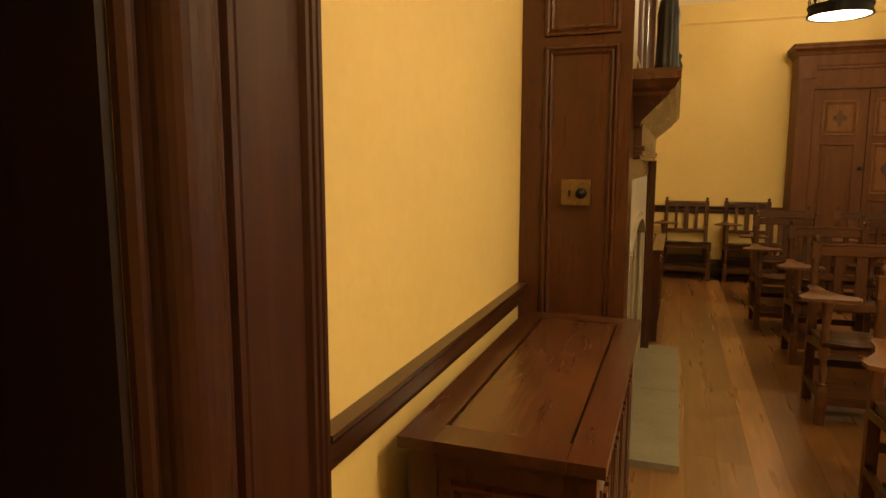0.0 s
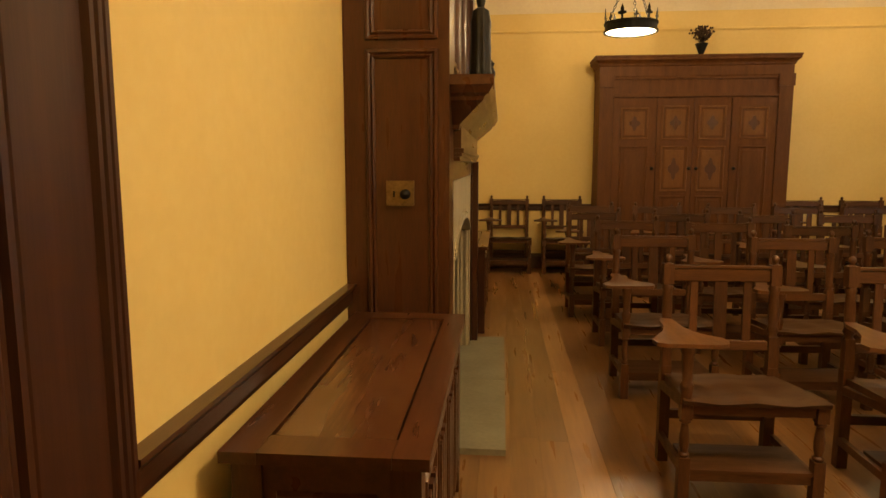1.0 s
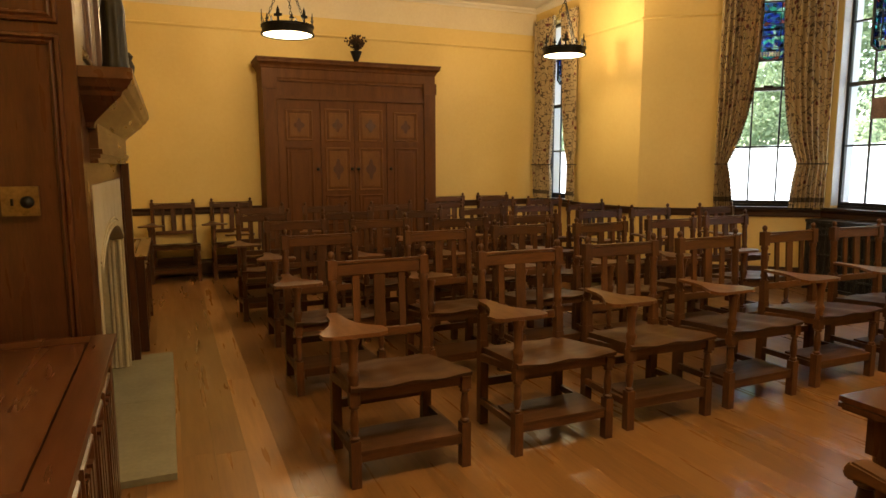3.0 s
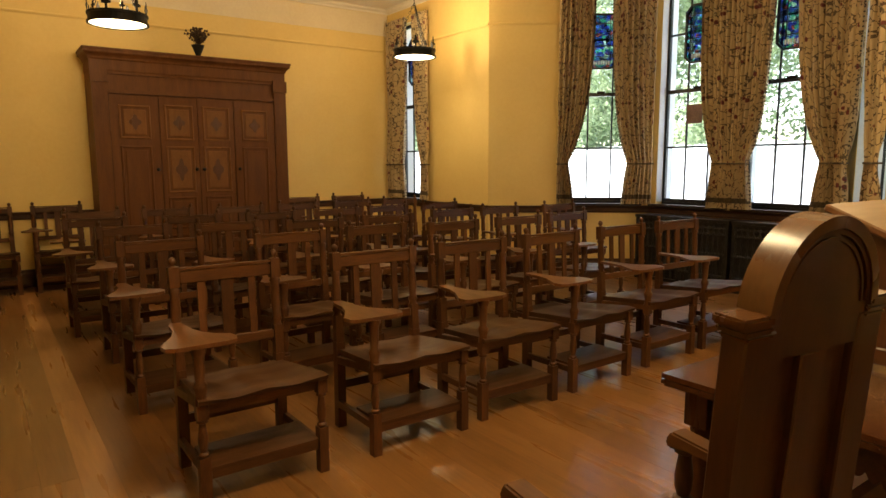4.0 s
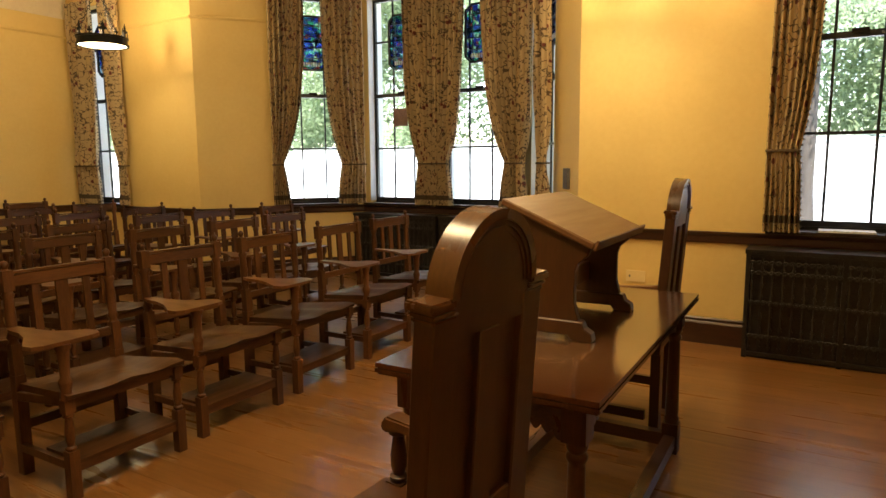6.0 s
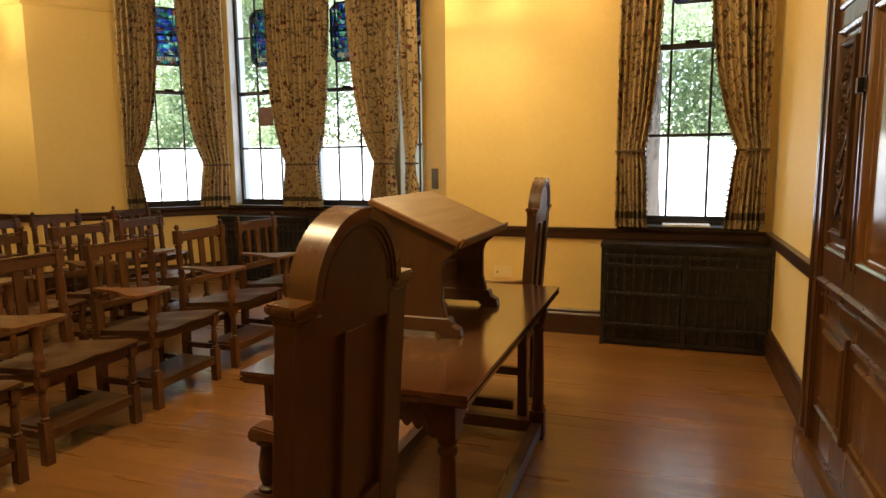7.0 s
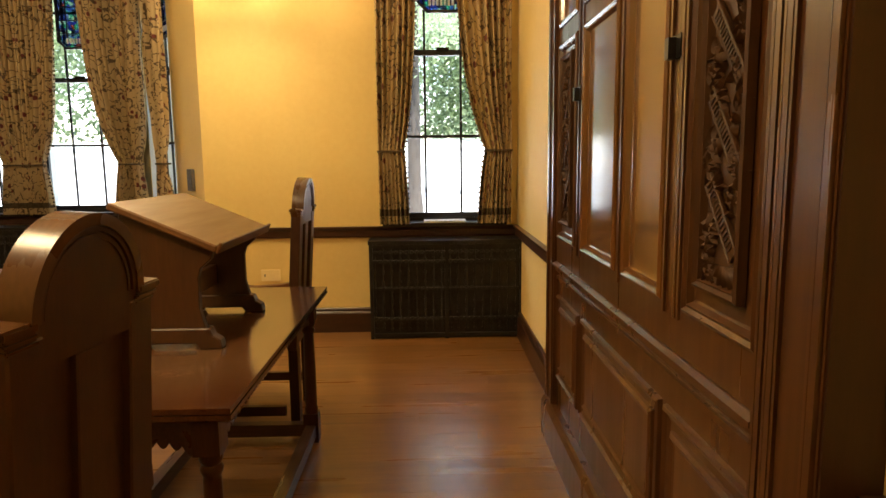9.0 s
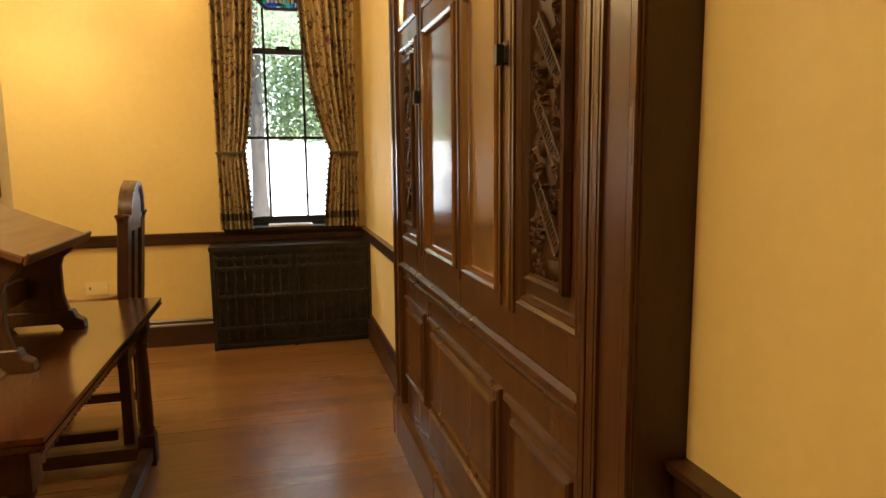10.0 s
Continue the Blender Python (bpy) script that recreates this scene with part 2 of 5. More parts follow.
def basis(origin, u, v):
    """A frame whose x runs along u, y along v, z along their cross product."""
    u, v = Vector(u).normalized(), Vector(v).normalized()
    w = u.cross(v)
    return Matrix(((u.x, v.x, w.x, origin[0]), (u.y, v.y, w.y, origin[1]), (u.z, v.z, w.z, origin[2]), (0, 0, 0, 1)))


# ---- shell of the room ----
WEST, EAST, SOUTH, NORTH, TOP = -0.75, 5.20, -0.74, 8.75, 3.67
BAY = [(5.20, 6.35), (6.72, 5.08), (6.72, 2.85), (5.20, 1.74)]
SILL, HEAD, PANE = 0.915, 3.40, 0.655


def along(p, q):
    """A frame with x from p to q along a wall's inner face, y outward, z up; p to q runs clockwise seen from above."""
    d = Vector((q[0] - p[0], q[1] - p[1], 0)).normalized()
    n = Vector((-d.y, d.x, 0))
    return Matrix(((d.x, n.x, 0, p[0]), (d.y, n.y, 0, p[1]), (0, 0, 1, 0), (0, 0, 0, 1))), math.dist(p, q)


def wall(name, p, q, openings=(), thick=0.30, label="yellow painted plaster wall", ends=(0.0, 0.0)):
    m, length = along(p, q)
    bm = bmesh.new()
    s = -ends[0]
    for a, b, lo, hi in sorted(openings):
        box(bm, s, a, 0, thick, 0, TOP)
        if lo > 0:
            box(bm, a, b, 0, thick, 0, lo)
        box(bm, a, b, 0, thick, hi, TOP)
        s = b
    box(bm, s, length + ends[1], 0, thick, 0, TOP)
    return structure(part(name, bm, WALL, m=m), label, "wall"), m, length


wall("wall_west", (WEST, SOUTH), (WEST, NORTH), [(0.29, 1.440, 0, 2.25)], ends=(0.3, 0.3))
wall("wall_north", (WEST, NORTH), (EAST, NORTH), ends=(0, 0.3))
wall("wall_east_north", (EAST, NORTH), BAY[0], [(0.25, 0.99, SILL - 0.05, HEAD)])
wall("wall_bay_north", BAY[0], BAY[1], [(0.94, 1.82, SILL - 0.05, HEAD)], label="canted yellow bay wall")
wall("wall_bay_east", BAY[1], BAY[2], [(0.10, 0.98, SILL - 0.05, HEAD), (1.17, 2.05, SILL - 0.05, HEAD)], ends=(0.12, 0.12), label="yellow bay wall")
wall("wall_bay_south", BAY[2], BAY[3], [(0.25, 1.13, SILL - 0.05, HEAD)], label="canted yellow bay wall")
wall("wall_east_south", BAY[3], (EAST, SOUTH), [(1.463, 2.327, SILL - 0.05, HEAD)], ends=(0, 0.3))
SOUTH_W = -0.701  # the south wall stands slightly askew
wall("wall_south", (EAST, SOUTH), (WEST, SOUTH_W))

bm = bmesh.new()
OUTLINE = [(WEST - 0.3, SOUTH - 0.3), (EAST + 0.3, SOUTH - 0.3), (EAST + 0.3, 1.45), (7.0, 2.7), (7.0, 5.2), (EAST + 0.3, 6.6), (EAST + 0.3, NORTH + 0.3), (WEST - 0.3, NORTH + 0.3)]
prism(bm, OUTLINE, TOP, TOP + 0.2)
structure(part("ceiling", bm, CEILING), "cream painted plaster ceiling", "ceiling")
bm = bmesh.new()
prism(bm, OUTLINE, -0.25, -0.012)
floor = structure(part("floor", bm, SUBFLOOR), "varnished oak plank floor", "floor")


def run(name, p, q, prof, mat, label, category="trim", trim=(0, 0), z=0.0):
    """A moulding along a wall: prof is the cut (out from the wall, height)."""
    m, length = along(p, q)
    bm = bmesh.new()
    a, b = trim[0], length - trim[1]
    lo = [bm.verts.new((a, -d, z + h)) for d, h in prof]
    hi = [bm.verts.new((b, -d, z + h)) for d, h in prof]
    n = len(prof)
    for i in range(n):
        bm.faces.new((lo[i], lo[(i + 1) % n], hi[(i + 1) % n], hi[i]))
    bm.faces.new(lo[::-1])
    bm.faces.new(hi)
    return structure(part(name, bm, mat, m=m), label, category)


RAIL = [(0, 0.775), (0.020, 0.775), (0.024, 0.79), (0.024, 0.83), (0.034, 0.84), (0.042, 0.850), (0.042, 0.862), (0, 0.862)]
BASE = [(0, 0), (0.030, 0), (0.030, 0.155), (0.024, 0.165), (0.018, 0.172), (0.018, 0.190), (0.008, 0.20), (0, 0.20)]
PICTURE = [(0, 3.045), (0.010, 3.045), (0.022, 3.060), (0.022, 3.072), (0.010, 3.08), (0, 3.08)]
CORNICE = [(0, 3.60), (0.02, 3.60), (0.03, 3.625), (0.06, 3.645), (0.065, 3.67), (0, 3.67)]
RUNS = {
    "west": ((WEST, 1.123), (WEST, 2.82), (0, 0)), "west_far": ((WEST, 5.2), (WEST, NORTH), (0, 0.04)),
    "north": ((WEST, NORTH), (EAST, NORTH), (0, 0)), "east_north": ((EAST, NORTH), BAY[0], (0.04, 0)),
    "bay_north": (BAY[0], BAY[1], (0, 0)), "bay_east": (BAY[1], BAY[2], (0, 0)), "bay_south": (BAY[2], BAY[3], (0, 0)),
    "east_south": (BAY[3], (EAST, SOUTH), (0, 0)), "south_east": ((EAST, SOUTH), (3.18, -0.7267), (0.04, 0)), "south_west": ((0.952, -0.7121), (WEST, SOUTH_W), (0, 0))}
PICTURE_CUTS = {"west_far": (0, 0.03), "north": (0, 0), "east_north": (1.11, 0), "bay_north": (0, 1.15), "east_south": (0, 1.22), "south_east": (0.03, 0)}
for key, (p, q, cut) in RUNS.items():
    run("chair_rail_" + key, p, q, RAIL, RAIL_OAK, "dark oak chair rail on a yellow wall", trim=cut)
    run("baseboard_" + key, p, q, BASE, RAIL_OAK, "dark oak baseboard", "baseboard", trim=cut)
    if key in PICTURE_CUTS:
        run("picture_rail_" + key, p, q, PICTURE, WALL, "painted picture rail", trim=PICTURE_CUTS[key])
    if key not in ("west", "south_west"):
        run("cornice_" + key, p, q, CORNICE, CEILING, "cream plaster cornice", trim=cut)
for key in ("north",):
    p, q, cut = RUNS[key]
    run("frieze_" + key, p, q, [(0, 3.29), (0.006, 3.29), (0.006, 3.595), (0, 3.595)], FRIEZE, "pale plaster frieze above the picture rail", trim=(0.01, 0.01))

# ---- windows and curtains ----
GLASS = bpy.data.materials.new("window_glass")
GLASS.use_nodes = True
gn, gl = GLASS.node_tree.nodes, GLASS.node_tree.links
gb = gn["Principled BSDF"]
gb.inputs["Base Color"].default_value = (0.95, 0.98, 1.0, 1)
gb.inputs["Roughness"].default_value = 0.02
gb.inputs["Transmission Weight"].default_value = 1.0
gb.inputs["IOR"].default_value = 1.03


def stained_material():
    m = bpy.data.materials.new("stained_glass")
    m.use_nodes = True
    n, l = m.node_tree.nodes, m.node_tree.links
    b = n["Principled BSDF"]
    co = n.new("ShaderNodeTexCoord")
    v = n.new("ShaderNodeTexVoronoi")
    v.inputs["Scale"].default_value = 26
    l.new(co.outputs["Object"], v.inputs["Vector"])
    ramp = n.new("ShaderNodeValToRGB")
    ramp.color_ramp.interpolation = "CONSTANT"
    els = ramp.color_ramp.elements
    els[0].color, els[1].position, els[1].color = (0.02, 0.03, 0.36, 1), 0.28, (0.04, 0.10, 0.42, 1)
    for p, c in ((0.42, (0.04, 0.30, 0.26, 1)), (0.58, (0.02, 0.03, 0.08, 1)), (0.68, (0.40, 0.58, 0.60, 1)), (0.80, (0.30, 0.05, 0.05, 1)), (0.88, (0.02, 0.02, 0.05, 1))):
        els.new(p).color = c
    sep = n.new("ShaderNodeSeparateColor")
    l.new(v.outputs["Color"], sep.inputs[0])
    l.new(sep.outputs[0], ramp.inputs[0])
    l.new(ramp.outputs[0], b.inputs["Base Color"])
    b.inputs["Transmission Weight"].default_value = 0.9
    b.inputs["IOR"].default_value = 1.05
    b.inputs["Roughness"].default_value = 0.15
    return m


STAINED = stained_material()


def curtain_material():
    """Cream linen with a crewel pattern of dark trailing stems, leaves and red flowers."""
    m = bpy.data.materials.new("crewel_linen")
    m.use_nodes = True
    n, l = m.node_tree.nodes, m.node_tree.links
    b = n["Principled BSDF"]
    b.inputs["Roughness"].default_value = 0.9
    uv = n.new("ShaderNodeUVMap")
    uv.uv_map = "cloth"

    def mixed(a, fac, colour):
        x = n.new("ShaderNodeMix")
        x.data_type = "RGBA"
        x.inputs["B"].default_value = (*colour, 1)
        l.new(fac, x.inputs["Factor"])
        if isinstance(a, tuple):
            x.inputs["A"].default_value = (*a, 1)
        else:
            l.new(a, x.inputs["A"])
        return x.outputs["Result"]

    def band(value, lo, hi):
        r = n.new("ShaderNodeMapRange")
        r.inputs["From Min"].default_value, r.inputs["From Max"].default_value = lo, hi
        r.inputs["To Min"].default_value, r.inputs["To Max"].default_value = 1, 0
        l.new(value, r.inputs["Value"])
        return r.outputs[0]

    stem = n.new("ShaderNodeTexNoise")
    stem.inputs["Scale"].default_value, stem.inputs["Detail"].default_value = 10.5, 1.5
    l.new(uv.outputs[0], stem.inputs["Vector"])
    near = n.new("ShaderNodeMath")
    near.operation = "SUBTRACT"
    near.inputs[1].default_value = 0.5
    l.new(stem.outputs["Fac"], near.inputs[0])
    dist = n.new("ShaderNodeMath")
    dist.operation = "ABSOLUTE"
    l.new(near.outputs[0], dist.inputs[0])
    leaf = n.new("ShaderNodeTexVoronoi")
    leaf.inputs["Scale"].default_value = 16
    l.new(uv.outputs[0], leaf.inputs["Vector"])
    flower = n.new("ShaderNodeTexVoronoi")
    flower.inputs["Scale"].default_value = 8
    l.new(uv.outputs[0], flower.inputs["Vector"])
    c = mixed((0.46, 0.35, 0.195), band(dist.outputs[0], 0.015, 0.027), (0.105, 0.075, 0.043))
    c = mixed(c, band(leaf.outputs["Distance"], 0.13, 0.19), (0.125, 0.092, 0.058))
    c = mixed(c, band(flower.outputs["Distance"], 0.17, 0.21), (0.13, 0.028, 0.024))
    c = mixed(c, band(flower.outputs["Distance"], 0.05, 0.07), (0.04, 0.03, 0.04))
    l.new(c, b.inputs["Base Color"])
    weave = n.new("ShaderNodeTexNoise")
    weave.inputs["Scale"].default_value = 300
    l.new(uv.outputs[0], weave.inputs["Vector"])
    bp = n.new("ShaderNodeBump")
    bp.inputs["Strength"].default_value, bp.inputs["Distance"].default_value = 0.3, 0.002
    l.new(weave.outputs["Fac"], bp.inputs["Height"])
    l.new(bp.outputs[0], b.inputs["Normal"])
    return m


CURTAIN = curtain_material()


def window(name, m, a, b, medallion=True, columns=3):
    """A black metal window in the opening from a to b along the wall frame m."""
    win = structure(new(name), "tall black metal casement window with small panes and a stained medallion" if medallion else "tall black metal window with small panes", "window")
    win.matrix_basis = m
    y0, y1 = 0.12, 0.16
    bm = bmesh.new()
    box(bm, a, a + 0.035, y0, y1, SILL, HEAD)
    box(bm, b - 0.035, b, y0, y1, SILL, HEAD)
    box(bm, a + 0.0, b - 0.0, y0, 0.299, SILL - 0.049, SILL - 0.001)
    box(bm, a + 0.035, b - 0.035, y0, y1, SILL, SILL + 0.04)
    box(bm, a + 0.035, b - 0.035, y0, y1, HEAD - 0.04, HEAD)
    box(bm, a + 0.035, b - 0.035, y0 - 0.015, y1 - 0.004, SILL + 2 * PANE - 0.024, SILL + 2 * PANE + 0.020)
    part("window_frame", bm, FRAME, win)
    zs = [SILL + PANE, SILL + 3 * PANE]
    for z in zs:
        boxed("glazing_bar", (a + 0.035, b - 0.035, y0 + 0.008, y1 - 0.008, z - 0.011, z + 0.011), FRAME, win, bevel=0)
    step = (b - a) / columns
    for i in range(1, columns):
        x = a + step * i
        boxed("glazing_bar", (x - 0.009, x + 0.009, y0 + 0.010, y1 - 0.010, SILL + 0.04, HEAD - 0.04), FRAME, win, bevel=0)
    rows = [SILL, SILL + PANE, SILL + 2 * PANE, SILL + 3 * PANE, HEAD]
    for i in range(columns):
        for z0, z1 in zip(rows, rows[1:]):
            g = boxed("pane", (a + step * i + 0.006, a + step * (i + 1) - 0.006, y0 + 0.018, y0 + 0.022, z0 + 0.005, z1 - 0.005), GLASS, win, bevel=0)
            g.visible_shadow = False
    bm = bmesh.new()
    box(bm, (a + b) / 2 - 0.05, (a + b) / 2 + 0.05, y0 - 0.035, y0 - 0.016, SILL + 2 * PANE + 0.0, SILL + 2 * PANE + 0.035)
    part("latch", bm, IRON, win)
    if medallion:
        cx, z0, z1, w = (a + b) / 2, SILL + 2 * PANE + 0.31, SILL + 2 * PANE + 0.95, 0.185
        c = 0.07
        octagon = [(-w + c, z0), (w - c, z0), (w, z0 + c), (w, z1 - c), (w - c, z1), (-w + c, z1), (-w, z1 - c), (-w, z0 + c)]
        mm = basis((cx, 0, 0), (1, 0, 0), (0, 0, 1))
        bm = bmesh.new()
        prism(bm, octagon, -y0 - 0.006, -y0 + 0.004, mm)
        glass = part("stained_pane", bm, STAINED, win, "blue and green stained glass medallion")
        glass.visible_shadow = False
        bm = bmesh.new()
        for (x0, v0), (x1, v1) in zip(octagon, octagon[1:] + octagon[:1]):
            d = Vector((x1 - x0, v1 - v0, 0))
            box(bm, -0.006, d.length + 0.006, -0.011, 0.011, -0.012, 0.012, mm @ basis((x0, v0, -y0 + 0.012), d, (-d.y, d.x, 0)))
        for k in range(4):
            zz = z0 + 0.14 + 0.13 * k
            box(bm, cx - w, cx + w, y0 - 0.014, y0 - 0.004, zz - 0.004, zz + 0.004)
        box(bm, cx - 0.10, cx - 0.092, y0 - 0.014, y0 - 0.004, z0, z1)
        box(bm, cx + 0.092, cx + 0.10, y0 - 0.014, y0 - 0.004, z0, z1)
        part("lead_came", bm, FRAME, glass)
        bm = bmesh.new()
        for k in range(7):
            x = cx - 0.105 + 0.03 * k
            box(bm, x, x + 0.019, y0 - 0.018, y0 - 0.015, z0 + 0.045, z0 + 0.095)
        part("lettering", bm, PAPER, glass)
    # pale reveals and the sill board
    bm = bmesh.new()
    box(bm, a - 0.0, a + 0.006, 0.004, y0 - 0.002, SILL, HEAD)
    box(bm, b - 0.006, b, 0.004, y0 - 0.002, SILL, HEAD)
    box(bm, a, a + 0.006, y1 + 0.002, 0.30, SILL, HEAD)
    box(bm, b - 0.006, b, y1 + 0.002, 0.30, SILL, HEAD)
    part("reveal", bm, REVEAL, win)
    boxed("window_sill", (a - 0.06, b + 0.06, -0.07, y0 - 0.003, SILL - 0.049, SILL - 0.026), REVEAL_OAK, win, "dark oak sill", bevel=0.006)
    return win


def curtain(name, m, outer, inner, tied, label="", top=HEAD + 0.05, bottom=SILL + 0.0, tie=1.36, depth=0.10):
    """One curtain: outer edge fixed along the wall, inner edge swept back to `tied` by a tie band."""
    th = thing(name, label or "patterned crewel linen curtain tied back at a window", "curtain", "crewel curtains", m)
    bm = bmesh.new()
    uvl = bm.loops.layers.uv.new("cloth")
    nu, nv = 72, 40
    folds = 6 + int(16 * abs(inner - outer)) // 3
    seed = random.random() * 6
    grid = []
    for j in range(nv + 1):
        z = bottom + (top - bottom) * j / nv
        if z < tie:
            f = (tie - z) / (tie - bottom)
            edge = tied + (inner - tied) * 0.26 * f ** 0.6
        else:
            edge = tied + (inner - tied) * (1 - math.exp(-(z - tie) / 0.6))
        squeeze = math.exp(-((z - tie) / 0.16) ** 2)
        row = []
        for i in range(nu + 1):
            u = i / nu
            s = outer + (edge - outer) * u
            amp = 0.038 * (1 - 0.6 * squeeze) * (0.75 + 0.35 * math.sin(9 * u + 2 * seed))
            y = -depth + amp * math.sin(u * folds * 2 * math.pi + seed + 0.35 * math.sin(2.3 * z + seed) + 0.9 * math.sin(5 * u + seed)) + 0.008 * math.sin(u * 31 + 4 * z + seed) - 0.02 * squeeze
            row.append((bm.verts.new((s, y, z)), u, z))
        grid.append(row)
    back = [[bm.verts.new((v.co.x, v.co.y + 0.007, v.co.z)) for v, _, _ in row] for row in grid]
    width = abs(inner - outer) * 1.9

    def face(vs, uvs):
        f = bm.faces.new(vs)
        f.smooth = True
        for loop, t in zip(f.loops, uvs):
            loop[uvl].uv = t

    for j in range(nv):
        for i in range(nu):
            q = [(j, i), (j, i + 1), (j + 1, i + 1), (j + 1, i)]
            uvs = [(grid[a][b][1] * width, grid[a][b][2]) for a, b in q]
            face([grid[a][b][0] for a, b in q], uvs)
            face([back[a][b] for a, b in q][::-1], uvs[::-1])
    for j in range(nv):
        for i in (0, nu):
            face([grid[j][i][0], grid[j + 1][i][0], back[j + 1][i], back[j][i]], [(grid[j][i][1] * width, grid[j][i][2])] * 4)
    for i in range(nu):
        for j in (0, nv):
            face([grid[j][i][0], grid[j][i + 1][0], back[j][i + 1], back[j][i]], [(grid[j][i][1] * width, grid[j][i][2])] * 4)
    rows_xyz = [[v.co.copy() for v, _, _ in row] for row in grid]
    part("cloth", bm, CURTAIN, th)
    bm = bmesh.new()
    a, b = sorted((outer, tied))
    box(bm, a - 0.004, b + 0.004, -depth - 0.050, -depth + 0.025, tie - 0.008, tie + 0.008)
    soften(bm, 0.006, 2)
    part("tie_band", bm, FRINGE, th, "dark patterned tie band")
    # woven border above the hem, following the folds
    bm = bmesh.new()
    j0, j1 = 1, 2
    for i in range(nu):
        vs = []
        for jj, ii in ((j0, i), (j0, i + 1), (j1, i + 1), (j1, i)):
            vs.append(bm.verts.new(rows_xyz[jj][ii] + Vector((0, -0.003, 0.0 if jj == j0 else -0.012))))
        bm.faces.new(vs).smooth = True
    bmesh.ops.remove_doubles(bm, verts=bm.verts, dist=0.0001)
    part("hem_border", bm, FRINGE, th, "dark woven hem border")
    return th


FRINGE = material("dark_fringe", (0.12, 0.09, 0.055), 0.9, scale=30)


def fringe(th, outer, inner, tied, top, bottom, tie, depth):
    bm = bmesh.new()
    way = 1 if inner > outer else -1
    count = 64
    for k in range(count):
        z = bottom + (top - bottom) * k / count
        if z < tie:
            edge = tied + (inner - tied) * 0.26 * ((tie - z) / (tie - bottom)) ** 0.6
        else:
            edge = tied + (inner - tied) * (1 - math.exp(-(z - tie) / 0.6))
        lathe(bm, [(0.001, z - 0.009), (0.009, z - 0.003), (0.009, z + 0.003), (0.001, z + 0.009)], 5, edge + way * 0.002, -depth)
    tagged(part("fringe", bm, FRINGE, th, "dark bobble fringe"), kind="stuff")


def drape(m, outer, inner, tied, tie=1.375):
    th = curtain("curtain", m, outer, inner, tied, bottom=0.885, tie=tie)
    fringe(th, outer, inner, tied, HEAD + 0.05, 0.885, tie, 0.10)


m_en, _ = along((EAST, NORTH), BAY[0])
window("window_1", m_en, 0.25, 0.99)
drape(m_en, 0.15, 0.67, 0.62)
drape(m_en, 1.21, 0.84, 1.07)
m_bn, _ = along(BAY[0], BAY[1])
window("window_2", m_bn, 0.94, 1.82)
drape(m_bn, 0.84, 1.28, 0.965)
drape(m_bn, 1.985, 1.46, 1.685)
m_be, _ = along(BAY[1], BAY[2])
window("window_3", m_be, 0.10, 0.98)
window("window_4", m_be, 1.17, 2.05)
drape(m_be, 1.125, 0.68, 0.90)
drape(m_be, 1.125, 1.51, 1.30)
drape(m_be, 2.25, 1.71, 2.04)
m_bs, _ = along(BAY[2], BAY[3])
window("window_5", m_bs, 0.25, 1.13)
drape(m_bs, 0.03, 0.59, 0.34)
drape(m_bs, 1.27, 0.79, 1.04)
m_es, _ = along(BAY[3], (EAST, SOUTH))
window("window_6", m_es, 1.463, 2.327)
drape(m_es, 1.383, 1.705, 1.588, tie=1.45)
drape(m_es, 2.417, 1.965, 2.212, tie=1.45)

# ---- tablet-arm chairs ----
def turned(bm, x, y, z0, z1, r=0.021):
    """A turned post with beads, square blocks at both ends."""
    h = z1 - z0
    prof = [(r * 0.9, z0), (r * 1.25, z0 + 0.05 * h), (r * 1.25, z0 + 0.09 * h), (r * 0.75, z0 + 0.13 * h), (r * 1.1, z0 + 0.30 * h), (r * 1.15, z0 + 0.5 * h),
            (r * 0.8, z0 + 0.85 * h), (r * 0.75, z0 + 0.88 * h), (r * 1.3, z0 + 0.92 * h), (r * 1.3, z0 + 0.95 * h), (r * 0.9, z1)]
    lathe(bm, prof, 10, x, y)


